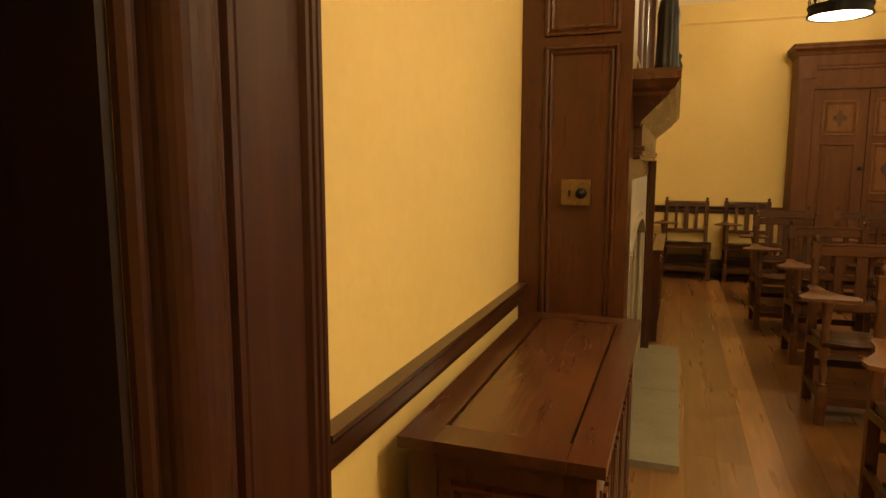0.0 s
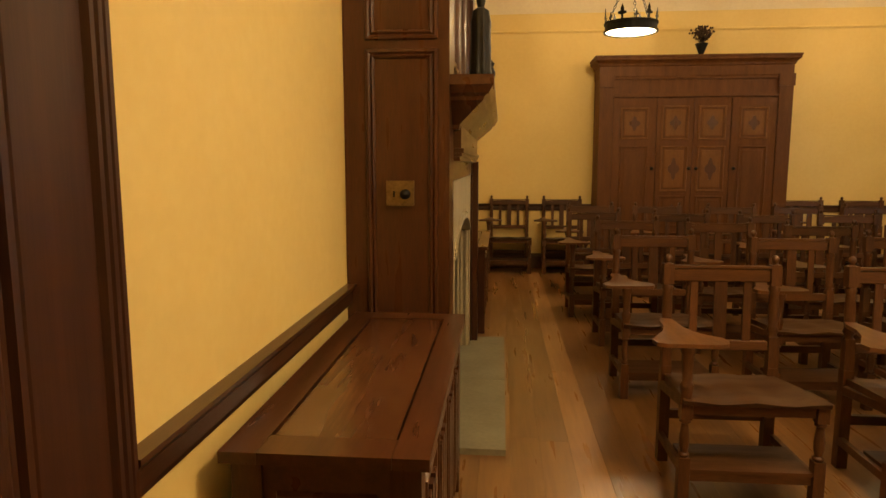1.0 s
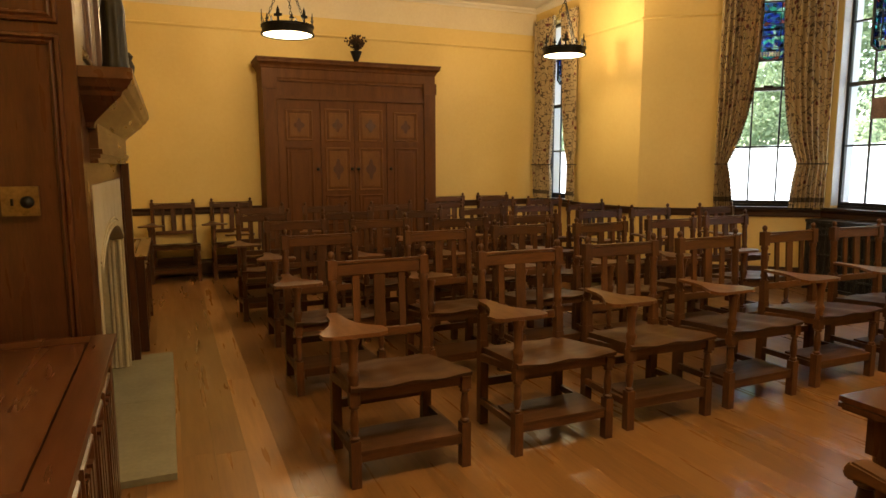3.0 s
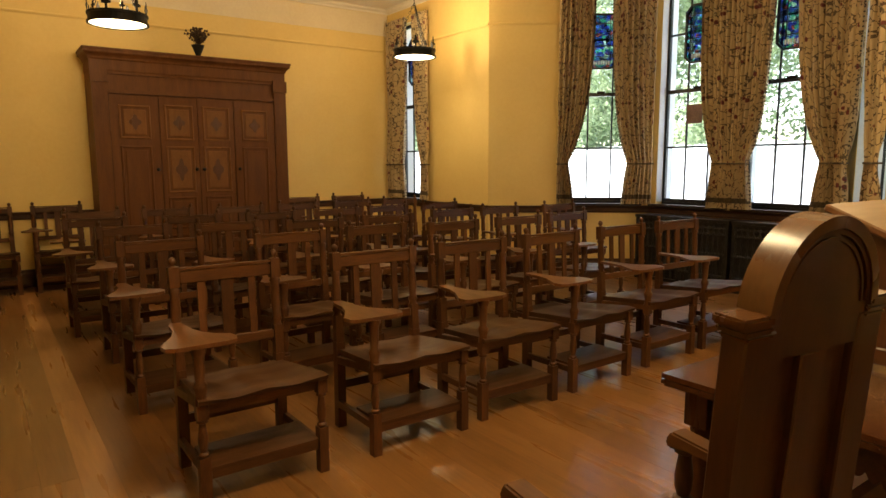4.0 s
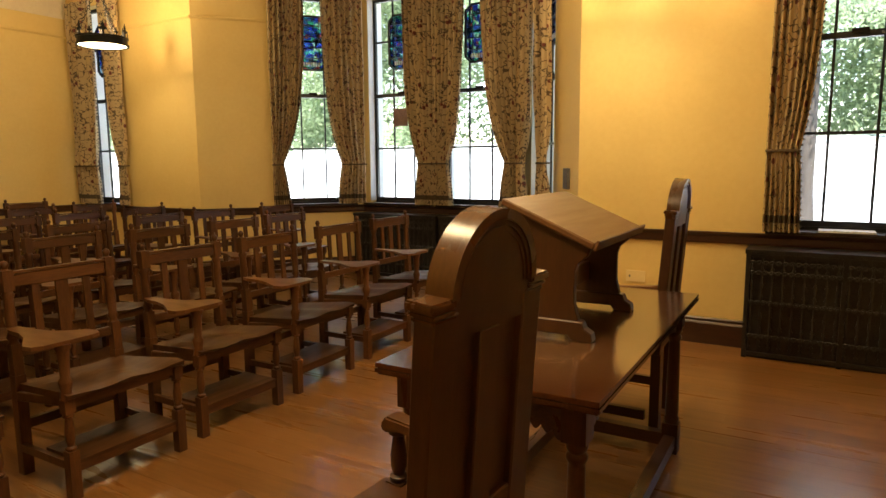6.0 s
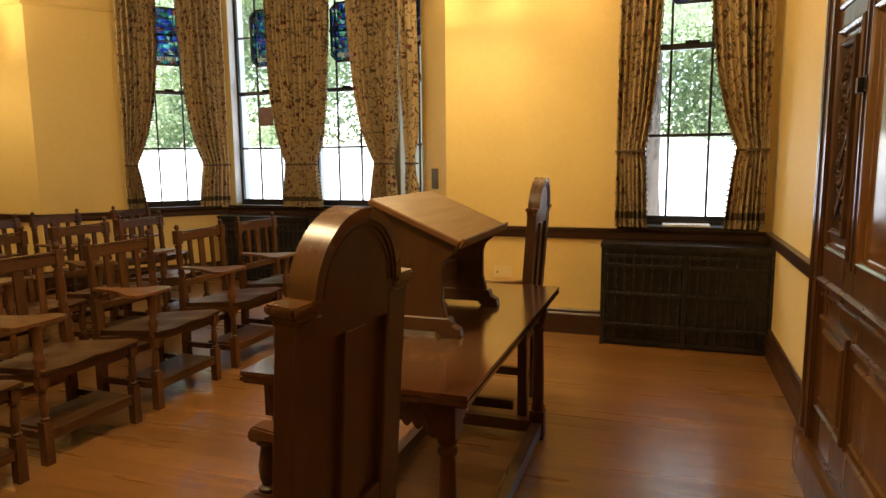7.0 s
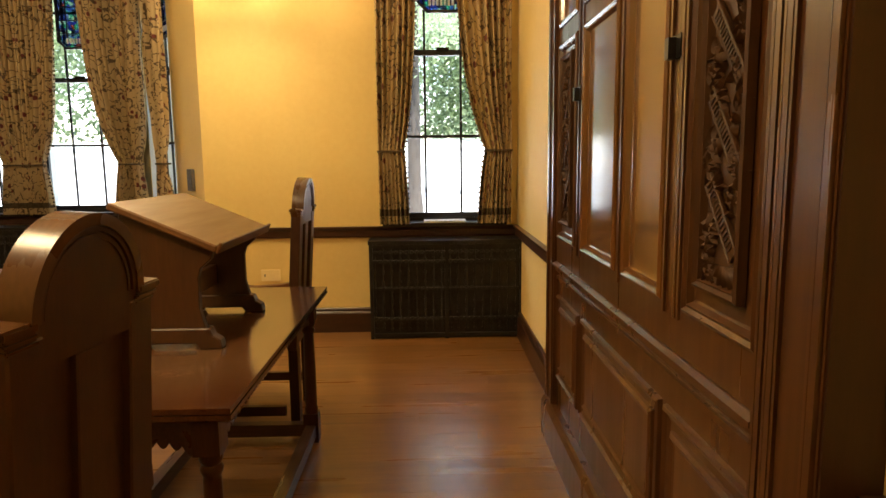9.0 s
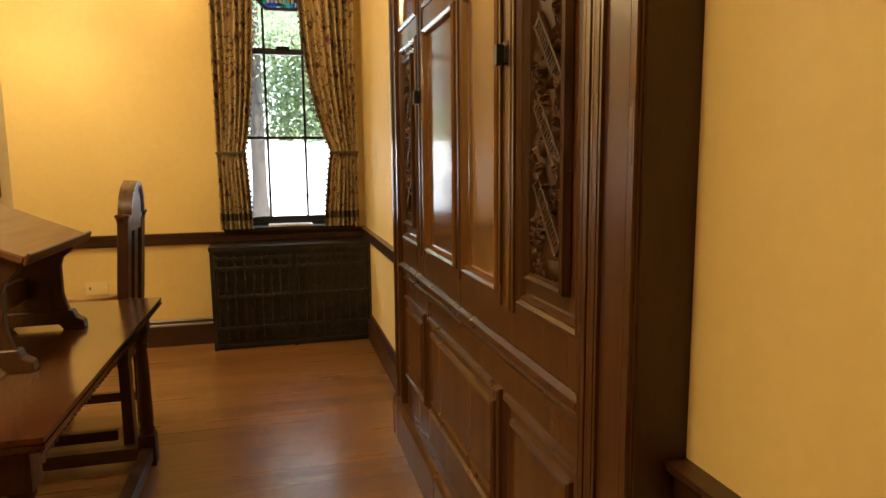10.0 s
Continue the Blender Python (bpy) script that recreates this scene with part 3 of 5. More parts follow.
def tablet_chair(tablet=True):
    th = thing("tablet_chair", "dark oak lecture chair with slatted back and writing arm" if tablet else "dark oak chair with slatted back standing by the wall", "chair", "lecture chairs")
    for x, top in ((-0.26, 0.665 if tablet else 0.43), (0.26, 0.43)):
        bm = bmesh.new()
        box(bm, x - 0.022, x + 0.022, -0.022, 0.022, 0.0, 0.21)
        soften(bm, 0.006)
        turned(bm, x, 0, 0.21, 0.37, 0.018)
        box(bm, x - 0.022, x + 0.022, -0.022, 0.022, 0.37, 0.43)
        if top > 0.5:
            lathe(bm, [(0.026, 0.43), (0.022, 0.47), (0.028, 0.50), (0.028, 0.51), (0.019, 0.525), (0.023, 0.60), (0.024, 0.63), (0.032, 0.65), (0.032, top)], 10, x, 0)
        part("leg", bm, CHAIR_V, th)
    lean = Matrix.Translation((0, 0.42, 0.45)) @ Matrix.Rotation(radians(-3), 4, "X") @ Matrix.Translation((0, -0.42, -0.45))
    for x in (-0.235, 0.235):
        bm = bmesh.new()
        box(bm, x - 0.023, x + 0.023, 0.397, 0.443, 0.0, 0.46)
        soften(bm, 0.006)
        box(bm, x - 0.021, x + 0.021, 0.399, 0.441, 0.45, 0.60, lean)
        lathe(bm, [(0.024, 0.60), (0.018, 0.615), (0.027, 0.63), (0.020, 0.65), (0.024, 0.72), (0.020, 0.80), (0.027, 0.82), (0.020, 0.835)], 10, x, 0.42, m=lean)
        box(bm, x - 0.023, x + 0.023, 0.397, 0.443, 0.835, 0.928, lean)
        lathe(bm, [(0.017, 0.928), (0.011, 0.935), (0.016, 0.945), (0.0175, 0.955), (0.013, 0.966), (0.004, 0.972)], 10, x, 0.42, m=lean)
        part("back_post", bm, CHAIR_V, th)
    bm = bmesh.new()
    arch = [(-0.212, 0.850), (0.212, 0.850), (0.212, 0.905)] + [(0.212 - 0.424 * i / 8, 0.905 + 0.006 * math.sin(math.pi * i / 8)) for i in range(1, 8)] + [(-0.212, 0.905)]
    prism(bm, arch, -0.435, -0.407, lean @ basis((0, 0, 0), (1, 0, 0), (0, 0, 1)))
    soften(bm, 0.004)
    box(bm, -0.212, 0.212, 0.402, 0.440, 0.911, 0.922, lean)
    part("crest_rail", bm, CHAIR_X, th)
    bm = bmesh.new()
    box(bm, -0.212, 0.212, 0.407, 0.433, 0.535, 0.580, lean)
    soften(bm, 0.004)
    part("back_rail", bm, CHAIR_X, th)
    for x, w in ((-0.118, 0.017), (0.0, 0.028), (0.118, 0.017)):
        bm = bmesh.new()
        box(bm, x - w, x + w, 0.413, 0.427, 0.580, 0.850, lean)
        part("slat", bm, CHAIR_V, th)
    # dished seat
    bm = bmesh.new()
    nx, ny = 12, 10
    up, dn = [], []
    for j in range(ny + 1):
        y = -0.042 + 0.472 * j / ny
        a, b = [], []
        for i in range(nx + 1):
            u = -1 + 2 * i / nx
            half = 0.280 - 0.04 * j / ny
            dish = 0.016 * max(0, 1 - abs(abs(u) - 0.45) / 0.45) * (0.4 + 0.6 * math.sin(math.pi * min(1, (j + 2) / ny)))
            round_off = 0.010 if j == 0 else 0
            fall = 0.045 * j / ny
            a.append(bm.verts.new((u * half, y, 0.466 - dish - round_off - fall)))
            b.append(bm.verts.new((u * half, y + (0.008 if j == 0 else 0), 0.436 - fall)))
        up.append(a)
        dn.append(b)
    for j in range(ny):
        for i in range(nx):
            f = bm.faces.new((up[j][i], up[j][i + 1], up[j + 1][i + 1], up[j + 1][i]))
            f.smooth = True
            bm.faces.new((dn[j][i], dn[j + 1][i], dn[j + 1][i + 1], dn[j][i + 1]))
    for i in range(nx):
        bm.faces.new((dn[0][i], dn[0][i + 1], up[0][i + 1], up[0][i]))
        bm.faces.new((up[ny][i], up[ny][i + 1], dn[ny][i + 1], dn[ny][i]))
    for j in range(ny):
        bm.faces.new((up[j][0], up[j + 1][0], dn[j + 1][0], dn[j][0]))
        bm.faces.new((dn[j][nx], dn[j + 1][nx], up[j + 1][nx], up[j][nx]))
    part("seat", bm, SEAT, th)
    for dims in ((-0.234, 0.234, -0.012, 0.012, 0.390, 0.430), (-0.209, 0.209, 0.410, 0.430, 0.345, 0.390)):
        boxed("apron", dims, CHAIR_X, th)
    for x in (-0.25, 0.25):
        bm = bmesh.new()
        prism(bm, [(0.027, 0.392), (0.393, 0.350), (0.393, 0.393), (0.027, 0.434)], x - 0.011, x + 0.011, basis((0, 0, 0), (0, 1, 0), (0, 0, 1)))
        soften(bm, 0.004)
        part("side_apron", bm, CHAIR_V, th)
        boxed("side_stretcher", (x - 0.011, x + 0.011, 0.027, 0.393, 0.115, 0.150), CHAIR_V, th)
    boxed("front_stretcher", (-0.234, 0.234, -0.012, 0.012, 0.112, 0.146), CHAIR_X, th)
    boxed("back_stretcher", (-0.209, 0.209, 0.410, 0.430, 0.205, 0.248), CHAIR_X, th)
    boxed("book_shelf", (-0.237, 0.237, -0.016, 0.235, 0.147, 0.162), SHELF, th, "worn oak book shelf under the seat")
    if tablet:
        outline = [(-0.225, 0.40), (-0.268, 0.41), (-0.285, 0.36), (-0.292, 0.26), (-0.320, 0.17), (-0.365, 0.09), (-0.392, 0.04), (-0.385, -0.010), (-0.350, -0.030), (-0.150, -0.030), (-0.110, -0.015), (-0.095, 0.03),
                   (-0.105, 0.08), (-0.155, 0.12), (-0.195, 0.18), (-0.215, 0.27)]
        bm = bmesh.new()
        prism(bm, outline[::-1], 0.666, 0.682)
        soften(bm, 0.005, 2)
        part("writing_arm", bm, TABLET, th, "worn light-topped writing arm")
    return th


def place_chair(master, x, y, turn=0.0):
    return copy_thing(master, pose(x, y, 0, 0, 0, turn))


master = tablet_chair()
master.matrix_basis = pose(0.918, 2.65, 0, 0, 0, 0.5)
PLACES = [(1.71, 2.645), (2.395, 2.675), (3.11, 2.70), (3.88, 2.745), (4.575, 2.76),
          (0.91, 3.88), (1.73, 3.80), (2.46, 3.91), (3.12, 3.81), (3.84, 3.85), (4.52, 3.90),
          (0.95, 5.00), (1.62, 4.86), (2.28, 4.66), (3.02, 4.72), (3.92, 4.93), (4.55, 4.92), (5.42, 4.88),
          (0.82, 5.95), (1.58, 5.82), (2.32, 5.72), (3.04, 5.80), (3.76, 5.92), (4.50, 5.98),
          (0.88, 6.95), (1.62, 6.88), (2.36, 6.80), (3.10, 6.90), (3.84, 6.95), (4.56, 7.02)]
for x, y in PLACES:
    place_chair(master, x, y, random.uniform(-2.5, 2.5))
for x in (0.02, 0.72, 3.72, 4.45):
    place_chair(master, x, 8.27, random.uniform(-2, 2))


# ---- speaker's table, lectern and armchairs ----
TX0, TX1, TY0, TY1 = 1.614, 3.21, 0.485, 1.20
table = thing("table", "dark polished oak refectory table with scalloped apron", "table", at=pose((TX0 + TX1) / 2, (TY0 + TY1) / 2, 0))
hx, hy = (TX1 - TX0) / 2, (TY1 - TY0) / 2
bm = bmesh.new()
box(bm, -hx, hx, -hy, hy, 0.7475, 0.762)
soften(bm, 0.005, 2)
boxed("edge_moulding", (-hx - 0.001, hx + 0.001, -hy - 0.001, hy + 0.001, 0.731, 0.7435), TABLE, table, bevel=0.005)
boxed("under_board", (-hx + 0.006, hx - 0.006, -hy + 0.006, hy - 0.006, 0.7240, 0.7308), TABLE, table, bevel=0)
boxed("fillet", (-hx + 0.006, hx - 0.006, -hy + 0.006, hy - 0.006, 0.7437, 0.7473), TABLE, table, bevel=0)
part("tabletop", bm, SCRATCHED, table, "worn glossy oak top with scratches")
LEG_X, LEG_Y = hx - 0.085, hy - 0.085
LEG = [(0.040, 0.145), (0.043, 0.155), (0.043, 0.170), (0.036, 0.182), (0.039, 0.20), (0.037, 0.36), (0.032, 0.535), (0.031, 0.545), (0.039, 0.555), (0.041, 0.567), (0.032, 0.577), (0.041, 0.590), (0.041, 0.602), (0.034, 0.612)]
for sx in (-1, 1):
    for sy in (-1, 1):
        bm = bmesh.new()
        x, y = sx * LEG_X, sy * LEG_Y
        box(bm, x - 0.036, x + 0.036, y - 0.036, y + 0.036, 0, 0.145)
        box(bm, x - 0.036, x + 0.036, y - 0.036, y + 0.036, 0.61, 0.724)
        soften(bm, 0.006)
        lathe(bm, [(0.78 * q, z) for q, z in LEG], 14, x, y)
        part("leg", bm, OAK_V, table)


def scallop(length, z0=0.60, z1=0.723, n=10):
    """An apron board whose lower edge is cut in scallops."""
    pts = [(length / 2, z1), (-length / 2, z1)]
    steps = n * 6
    for i in range(steps + 1):
        u = i / steps
        drop = 0.018 * abs(math.sin(math.pi * n * u)) + 0.035 * abs(2 * u - 1) ** 6
        pts.append((-length / 2 + length * u, z0 + 0.045 - drop))
    return pts


for s, mm, ln in ((0, basis((0, -LEG_Y, 0), (1, 0, 0), (0, 0, 1)), 2 * LEG_X - 0.073), (1, basis((0, LEG_Y, 0), (1, 0, 0), (0, 0, 1)), 2 * LEG_X - 0.073),
                  (2, basis((-LEG_X, 0, 0), (0, 1, 0), (0, 0, 1)), 2 * LEG_Y - 0.073), (3, basis((LEG_X, 0, 0), (0, 1, 0), (0, 0, 1)), 2 * LEG_Y - 0.073)):
    bm = bmesh.new()
    prism(bm, scallop(ln, n=38 if s < 2 else 14), -0.012, 0.012, mm)
    part("apron", bm, OAK_X, table, "scalloped apron")
for sx in (-1, 1):
    boxed("end_stretcher", (sx * LEG_X - 0.025, sx * LEG_X + 0.025, -LEG_Y + 0.0365, LEG_Y - 0.0365, 0.03, 0.09), OAK_Y, table)
for sy in (-1, 1):
    boxed("long_stretcher", (-LEG_X + 0.0365, LEG_X - 0.0365, sy * LEG_Y - 0.025, sy * LEG_Y + 0.025, 0.03, 0.09), OAK_X, table)

lectern = thing("table_lectern", "oak table lectern with a sloping book board", "lectern", at=pose(2.44, 0.835, 0.762))
tilt = math.atan2(0.145, 0.337)
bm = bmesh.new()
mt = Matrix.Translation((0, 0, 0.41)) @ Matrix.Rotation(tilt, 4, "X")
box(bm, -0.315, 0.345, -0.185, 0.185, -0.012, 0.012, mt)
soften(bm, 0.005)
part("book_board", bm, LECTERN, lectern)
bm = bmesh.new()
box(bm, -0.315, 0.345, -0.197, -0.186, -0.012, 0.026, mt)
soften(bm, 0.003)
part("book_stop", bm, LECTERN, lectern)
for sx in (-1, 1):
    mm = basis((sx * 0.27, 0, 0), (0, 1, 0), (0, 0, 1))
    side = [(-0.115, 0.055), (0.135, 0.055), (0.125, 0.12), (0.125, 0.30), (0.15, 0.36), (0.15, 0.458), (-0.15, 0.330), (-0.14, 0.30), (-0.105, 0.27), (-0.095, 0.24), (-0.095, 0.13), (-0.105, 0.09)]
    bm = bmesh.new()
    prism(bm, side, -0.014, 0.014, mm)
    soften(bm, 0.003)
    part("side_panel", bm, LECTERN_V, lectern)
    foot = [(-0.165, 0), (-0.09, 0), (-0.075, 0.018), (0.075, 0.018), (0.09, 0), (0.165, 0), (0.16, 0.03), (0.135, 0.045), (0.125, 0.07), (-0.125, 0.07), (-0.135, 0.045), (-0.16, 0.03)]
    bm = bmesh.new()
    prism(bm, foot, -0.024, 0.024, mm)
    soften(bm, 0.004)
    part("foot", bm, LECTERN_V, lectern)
boxed("stretcher", (-0.255, 0.255, 0.02, 0.045, 0.12, 0.20), LECTERN, lectern)


def armchair():
    """A tall-backed armchair, facing +y; origin on the floor below the middle of its back."""
    th = thing("armchair", "tall dark oak armchair with an arched panelled back", "armchair", "speakers' armchairs")
    w, t = 0.206, 0.024
    recline = Matrix.Translation((0, 0, 0.45)) @ Matrix.Rotation(radians(4), 4, "X") @ Matrix.Translation((0, 0, -0.45))
    face = recline @ basis((0, 0, 0), (1, 0, 0), (0, 0, 1))
    for sx in (-1, 1):
        bm = bmesh.new()
        box(bm, sx * (w - 0.041) - 0.041, sx * (w - 0.041) + 0.041, -t, t, 0.40, 1.112, recline)
        box(bm, sx * (w - 0.041) - 0.036, sx * (w - 0.041) + 0.036, -t, t, 0, 0.405)
        soften(bm, 0.004)
        part("back_post", bm, ARMCHAIR, th)
        bm = bmesh.new()
        box(bm, sx * (w - 0.020) - 0.039, sx * (w - 0.020) + 0.039, -t - 0.008, t + 0.008, 1.124, 1.142, recline)
        box(bm, sx * (w - 0.026) - 0.037, sx * (w - 0.026) + 0.037, -t - 0.005, t + 0.005, 1.112, 1.1235, recline)
        box(bm, sx * (w - 0.032) - 0.036, sx * (w - 0.032) + 0.036, -t - 0.003, t + 0.003, 1.100, 1.1115, recline)
        soften(bm, 0.004, 2)
        part("ear", bm, ARM_RIM, th, "shoulder of the back, painted lighter as if lit")
    r, zc = 0.150, 1.135
    arch = [(-r, 1.057), (r, 1.057), (r, zc)] + [(r * math.cos(math.pi * i / 24), zc + r * math.sin(math.pi * i / 24)) for i in range(1, 24)] + [(-r, zc)]
    bm = bmesh.new()
    prism(bm, arch, -t + 0.003, t - 0.003, face, smooth=True)
    part("arched_head", bm, ARMCHAIR, th)
    # rim of the arch and its stepped inner beads
    for ro, ri, d, nm in ((r + 0.012, r - 0.010, 0.031, "arch_rim"), (r - 0.0105, r - 0.020, 0.027, "arch_bead"), (r - 0.026, r - 0.032, 0.024, "arch_bead")):
        bm = bmesh.new()
        outer = [(ro * math.cos(math.pi * i / 32), zc + ro * math.sin(math.pi * i / 32)) for i in range(33)]
        inner = [(ri * math.cos(math.pi * i / 32), zc + ri * math.sin(math.pi * i / 32)) for i in range(32, -1, -1)]
        prism(bm, outer + inner, -d, d, face, smooth=True)
        part(nm, bm, ARM_RIM if nm == "arch_rim" else ARMCHAIR, th, "satin rim, painted lighter as if lit" if nm == "arch_rim" else "")
    bm = bmesh.new()
    box(bm, -0.124, 0.124, -0.006, 0.006, 0.42, 1.060, recline)
    part("back_panel", bm, ARMCHAIR, th)
    for z0, z1 in ((0.42, 0.50), (0.62, 0.66)):
        bm = bmesh.new()
        box(bm, -0.124, 0.124, -t + 0.003, t - 0.003, z0, z1, recline)
        soften(bm, 0.003)
        part("back_rail", bm, ARMCHAIR, th)
    bm = bmesh.new()
    box(bm, -0.039, 0.039, -t + 0.003, t - 0.003, 0.66, 1.0565, recline)
    soften(bm, 0.003)
    part("muntin", bm, ARMCHAIR, th)
    bm = bmesh.new()
    box(bm, -0.27, 0.27, 0.02, 0.46, 0.43, 0.465)
    soften(bm, 0.008, 2)
    part("seat", bm, ARMCHAIR, th)
    for sx in (-1, 1):
        bm = bmesh.new()
        prism(bm, [(0.01, 0.625), (0.40, 0.625), (0.45, 0.615), (0.46, 0.635), (0.44, 0.665), (0.30, 0.655), (0.15, 0.665), (0.01, 0.69)], sx * 0.275 - 0.030, sx * 0.275 + 0.030, basis((0, 0, 0), (0, 1, 0), (0, 0, 1)))
        soften(bm, 0.006, 2)
        part("arm", bm, TABLET, th, "worn pale arm")
        bm = bmesh.new()
        x = sx * 0.275
        box(bm, x - 0.028, x + 0.028, 0.385, 0.441, 0, 0.22)
        box(bm, x - 0.028, x + 0.028, 0.385, 0.441, 0.37, 0.47)
        soften(bm, 0.005)
        turned(bm, x, 0.413, 0.22, 0.37, 0.024)
        turned(bm, x, 0.413, 0.47, 0.625, 0.022)
        part("front_leg", bm, ARMCHAIR, th)
        boxed("side_stretcher", (x - 0.014, x + 0.014, 0.03, 0.384, 0.08, 0.13), ARMCHAIR, th)
    boxed("front_stretcher", (-0.236, 0.236, 0.40, 0.426, 0.08, 0.13), ARMCHAIR, th)
    boxed("seat_rail", (-0.236, 0.236, 0.40, 0.426, 0.37, 0.43), ARMCHAIR, th)
    return th


throne = armchair()
throne.matrix_basis = pose(1.18, 0.645, 0, 0, 0, -5.2)
copy_thing(throne, pose(3.53, 0.695, 0, 0, 0, 0))

# ---- west side: door, chest, chimneypiece ----
CHEST_Y0, CHEST_Y1, CHEST_X0, CHEST_X1 = 1.40, 2.76, -0.70, -0.23
RAISED = [(0, 0), (0.006, 0.012), (0.016, 0.012), (0.024, 0.002), (0.034, -0.010), (0.040, -0.010)]


def chest(name, x0, x1, y0, y1, h, label):
    th = thing(name, label, "chest", "oak chests", pose((x0 + x1) / 2, (y0 + y1) / 2, 0))
    a, b = (x1 - x0) / 2, (y1 - y0) / 2
    bm = bmesh.new()
    box(bm, -a + 0.03, a - 0.03, -b + 0.03, b - 0.03, 0.06, h - 0.03)
    part("body", bm, OAK_Y, th)
    boxed("lid", (-a + 0.094, a - 0.090, -b + 0.104, b - 0.104, h - 0.026, h - 0.004), CHEST_LID, th, "polished oak lid panel")
    for dims in ((-a, -a + 0.086, -b, b, h - 0.028, h), (a - 0.082, a, -b, b, h - 0.028, h), (-a + 0.087, a - 0.083, -b, -b + 0.096, h - 0.028, h), (-a + 0.087, a - 0.083, b - 0.096, b, h - 0.028, h)):
        boxed("lid_rail", dims, OAK_Y, th, bevel=0.006)
    for s in (-1, 1):
        for t in (-1, 1):
            boxed("foot", (s * (a - 0.055) - 0.035, s * (a - 0.055) + 0.035, t * (b - 0.055) - 0.035, t * (b - 0.055) + 0.035, 0, h - 0.03), OAK_V, th)
    n = 4
    for i in range(n):
        v0 = -b + 0.10 + (2 * b - 0.20) * i / n
        v1 = v0 + (2 * b - 0.20) / n - 0.05
        bm = bmesh.new()
        panel(bm, v0, v1, 0.14, h - 0.10, RAISED, basis((a - 0.028, 0, 0), (0, 1, 0), (0, 0, 1)))
        pan = part("front_panel", bm, OAK_V, th)
        for k in range(3):
            y = v0 + 0.06 + k * (v1 - v0 - 0.12) / 2
            boxed("linenfold", (a - 0.036, a - 0.014, y - 0.018, y + 0.018, 0.20, h - 0.16), OAK_V, pan, bevel=0.008)
    bm = bmesh.new()
    panel(bm, -a + 0.12, a - 0.12, 0.14, h - 0.10, RAISED, basis((0, -b + 0.028, 0), (1, 0, 0), (0, 0, 1)))
    part("end_panel", bm, OAK_V, th)
    return th


chest("chest", CHEST_X0, CHEST_X1, CHEST_Y0, CHEST_Y1, 0.75, "long polished dark oak chest against the yellow wall")
chest("chest", -0.70, -0.19, 5.25, 6.60, 0.72, "dark oak chest beside the fireplace")

# door casing with deep mouldings, and the dark door
casing = structure(new("door_casing"), "deep moulded dark oak door casing", "trim")
cut = [(0.700, 0.001), (0.700, 0.012), (0.707, 0.022), (0.715, 0.022), (0.721, 0.012), (0.727, 0.016), (0.731, 0.028)]
cut += [(0.782 - 0.050 * math.cos(math.pi * k / 14), 0.026 + 0.046 * math.sin(math.pi * k / 14)) for k in range(15)]
cut += [(0.838, 0.024), (0.844, 0.036), (0.853, 0.036), (0.858, 0.028), (0.864, 0.042), (0.874, 0.044), (0.880, 0.034), (0.886, 0.040), (0.893, 0.034), (1.051, 0.034), (1.057, 0.046), (1.068, 0.046), (1.073, 0.036), (1.079, 0.046), (1.090, 0.046), (1.095, 0.036), (1.101, 0.044), (1.112, 0.044), (1.117, 0.034), (1.122, 0.02), (1.122, 0.001)]
bm = bmesh.new()
prism(bm, [(WEST + d, y) for y, d in cut], 0, 2.62)
part("jamb", bm, CASING, casing)
boxed("reveal_lining", (WEST - 0.302, WEST + 0.0005, 0.684, 0.6995, 0, 2.25), REVEAL_OAK, casing, "near-black oak reveal")
boxed("head", (WEST + 0.001, WEST + 0.05, -0.6, 0.699, 2.26, 2.62), OAK_Y, casing)
# lobby added behind the open doorway; its darkness is put into the near-black colour
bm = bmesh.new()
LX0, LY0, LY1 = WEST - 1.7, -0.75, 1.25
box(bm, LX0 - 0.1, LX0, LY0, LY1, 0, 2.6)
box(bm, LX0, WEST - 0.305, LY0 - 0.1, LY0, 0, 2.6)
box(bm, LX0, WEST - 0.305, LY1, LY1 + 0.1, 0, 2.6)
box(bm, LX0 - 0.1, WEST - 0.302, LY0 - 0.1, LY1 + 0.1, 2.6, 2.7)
structure(part("wall_lobby", bm, REVEAL_OAK), "near-black lobby wall added beyond the doorway", "wall")
bm = bmesh.new()
box(bm, LX0, WEST - 0.302, LY0, LY1, -0.06, 0)
structure(part("floor_lobby", bm, SUBFLOOR), "brown floor of the added lobby", "floor")
door = structure(new("door_1"), "near-black panelled door, open into the added lobby", "door")
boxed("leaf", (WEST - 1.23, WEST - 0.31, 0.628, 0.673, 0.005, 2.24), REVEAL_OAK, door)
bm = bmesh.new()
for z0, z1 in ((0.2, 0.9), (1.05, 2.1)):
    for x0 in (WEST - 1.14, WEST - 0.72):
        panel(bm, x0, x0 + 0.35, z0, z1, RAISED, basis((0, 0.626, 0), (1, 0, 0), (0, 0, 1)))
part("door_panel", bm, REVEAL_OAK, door)

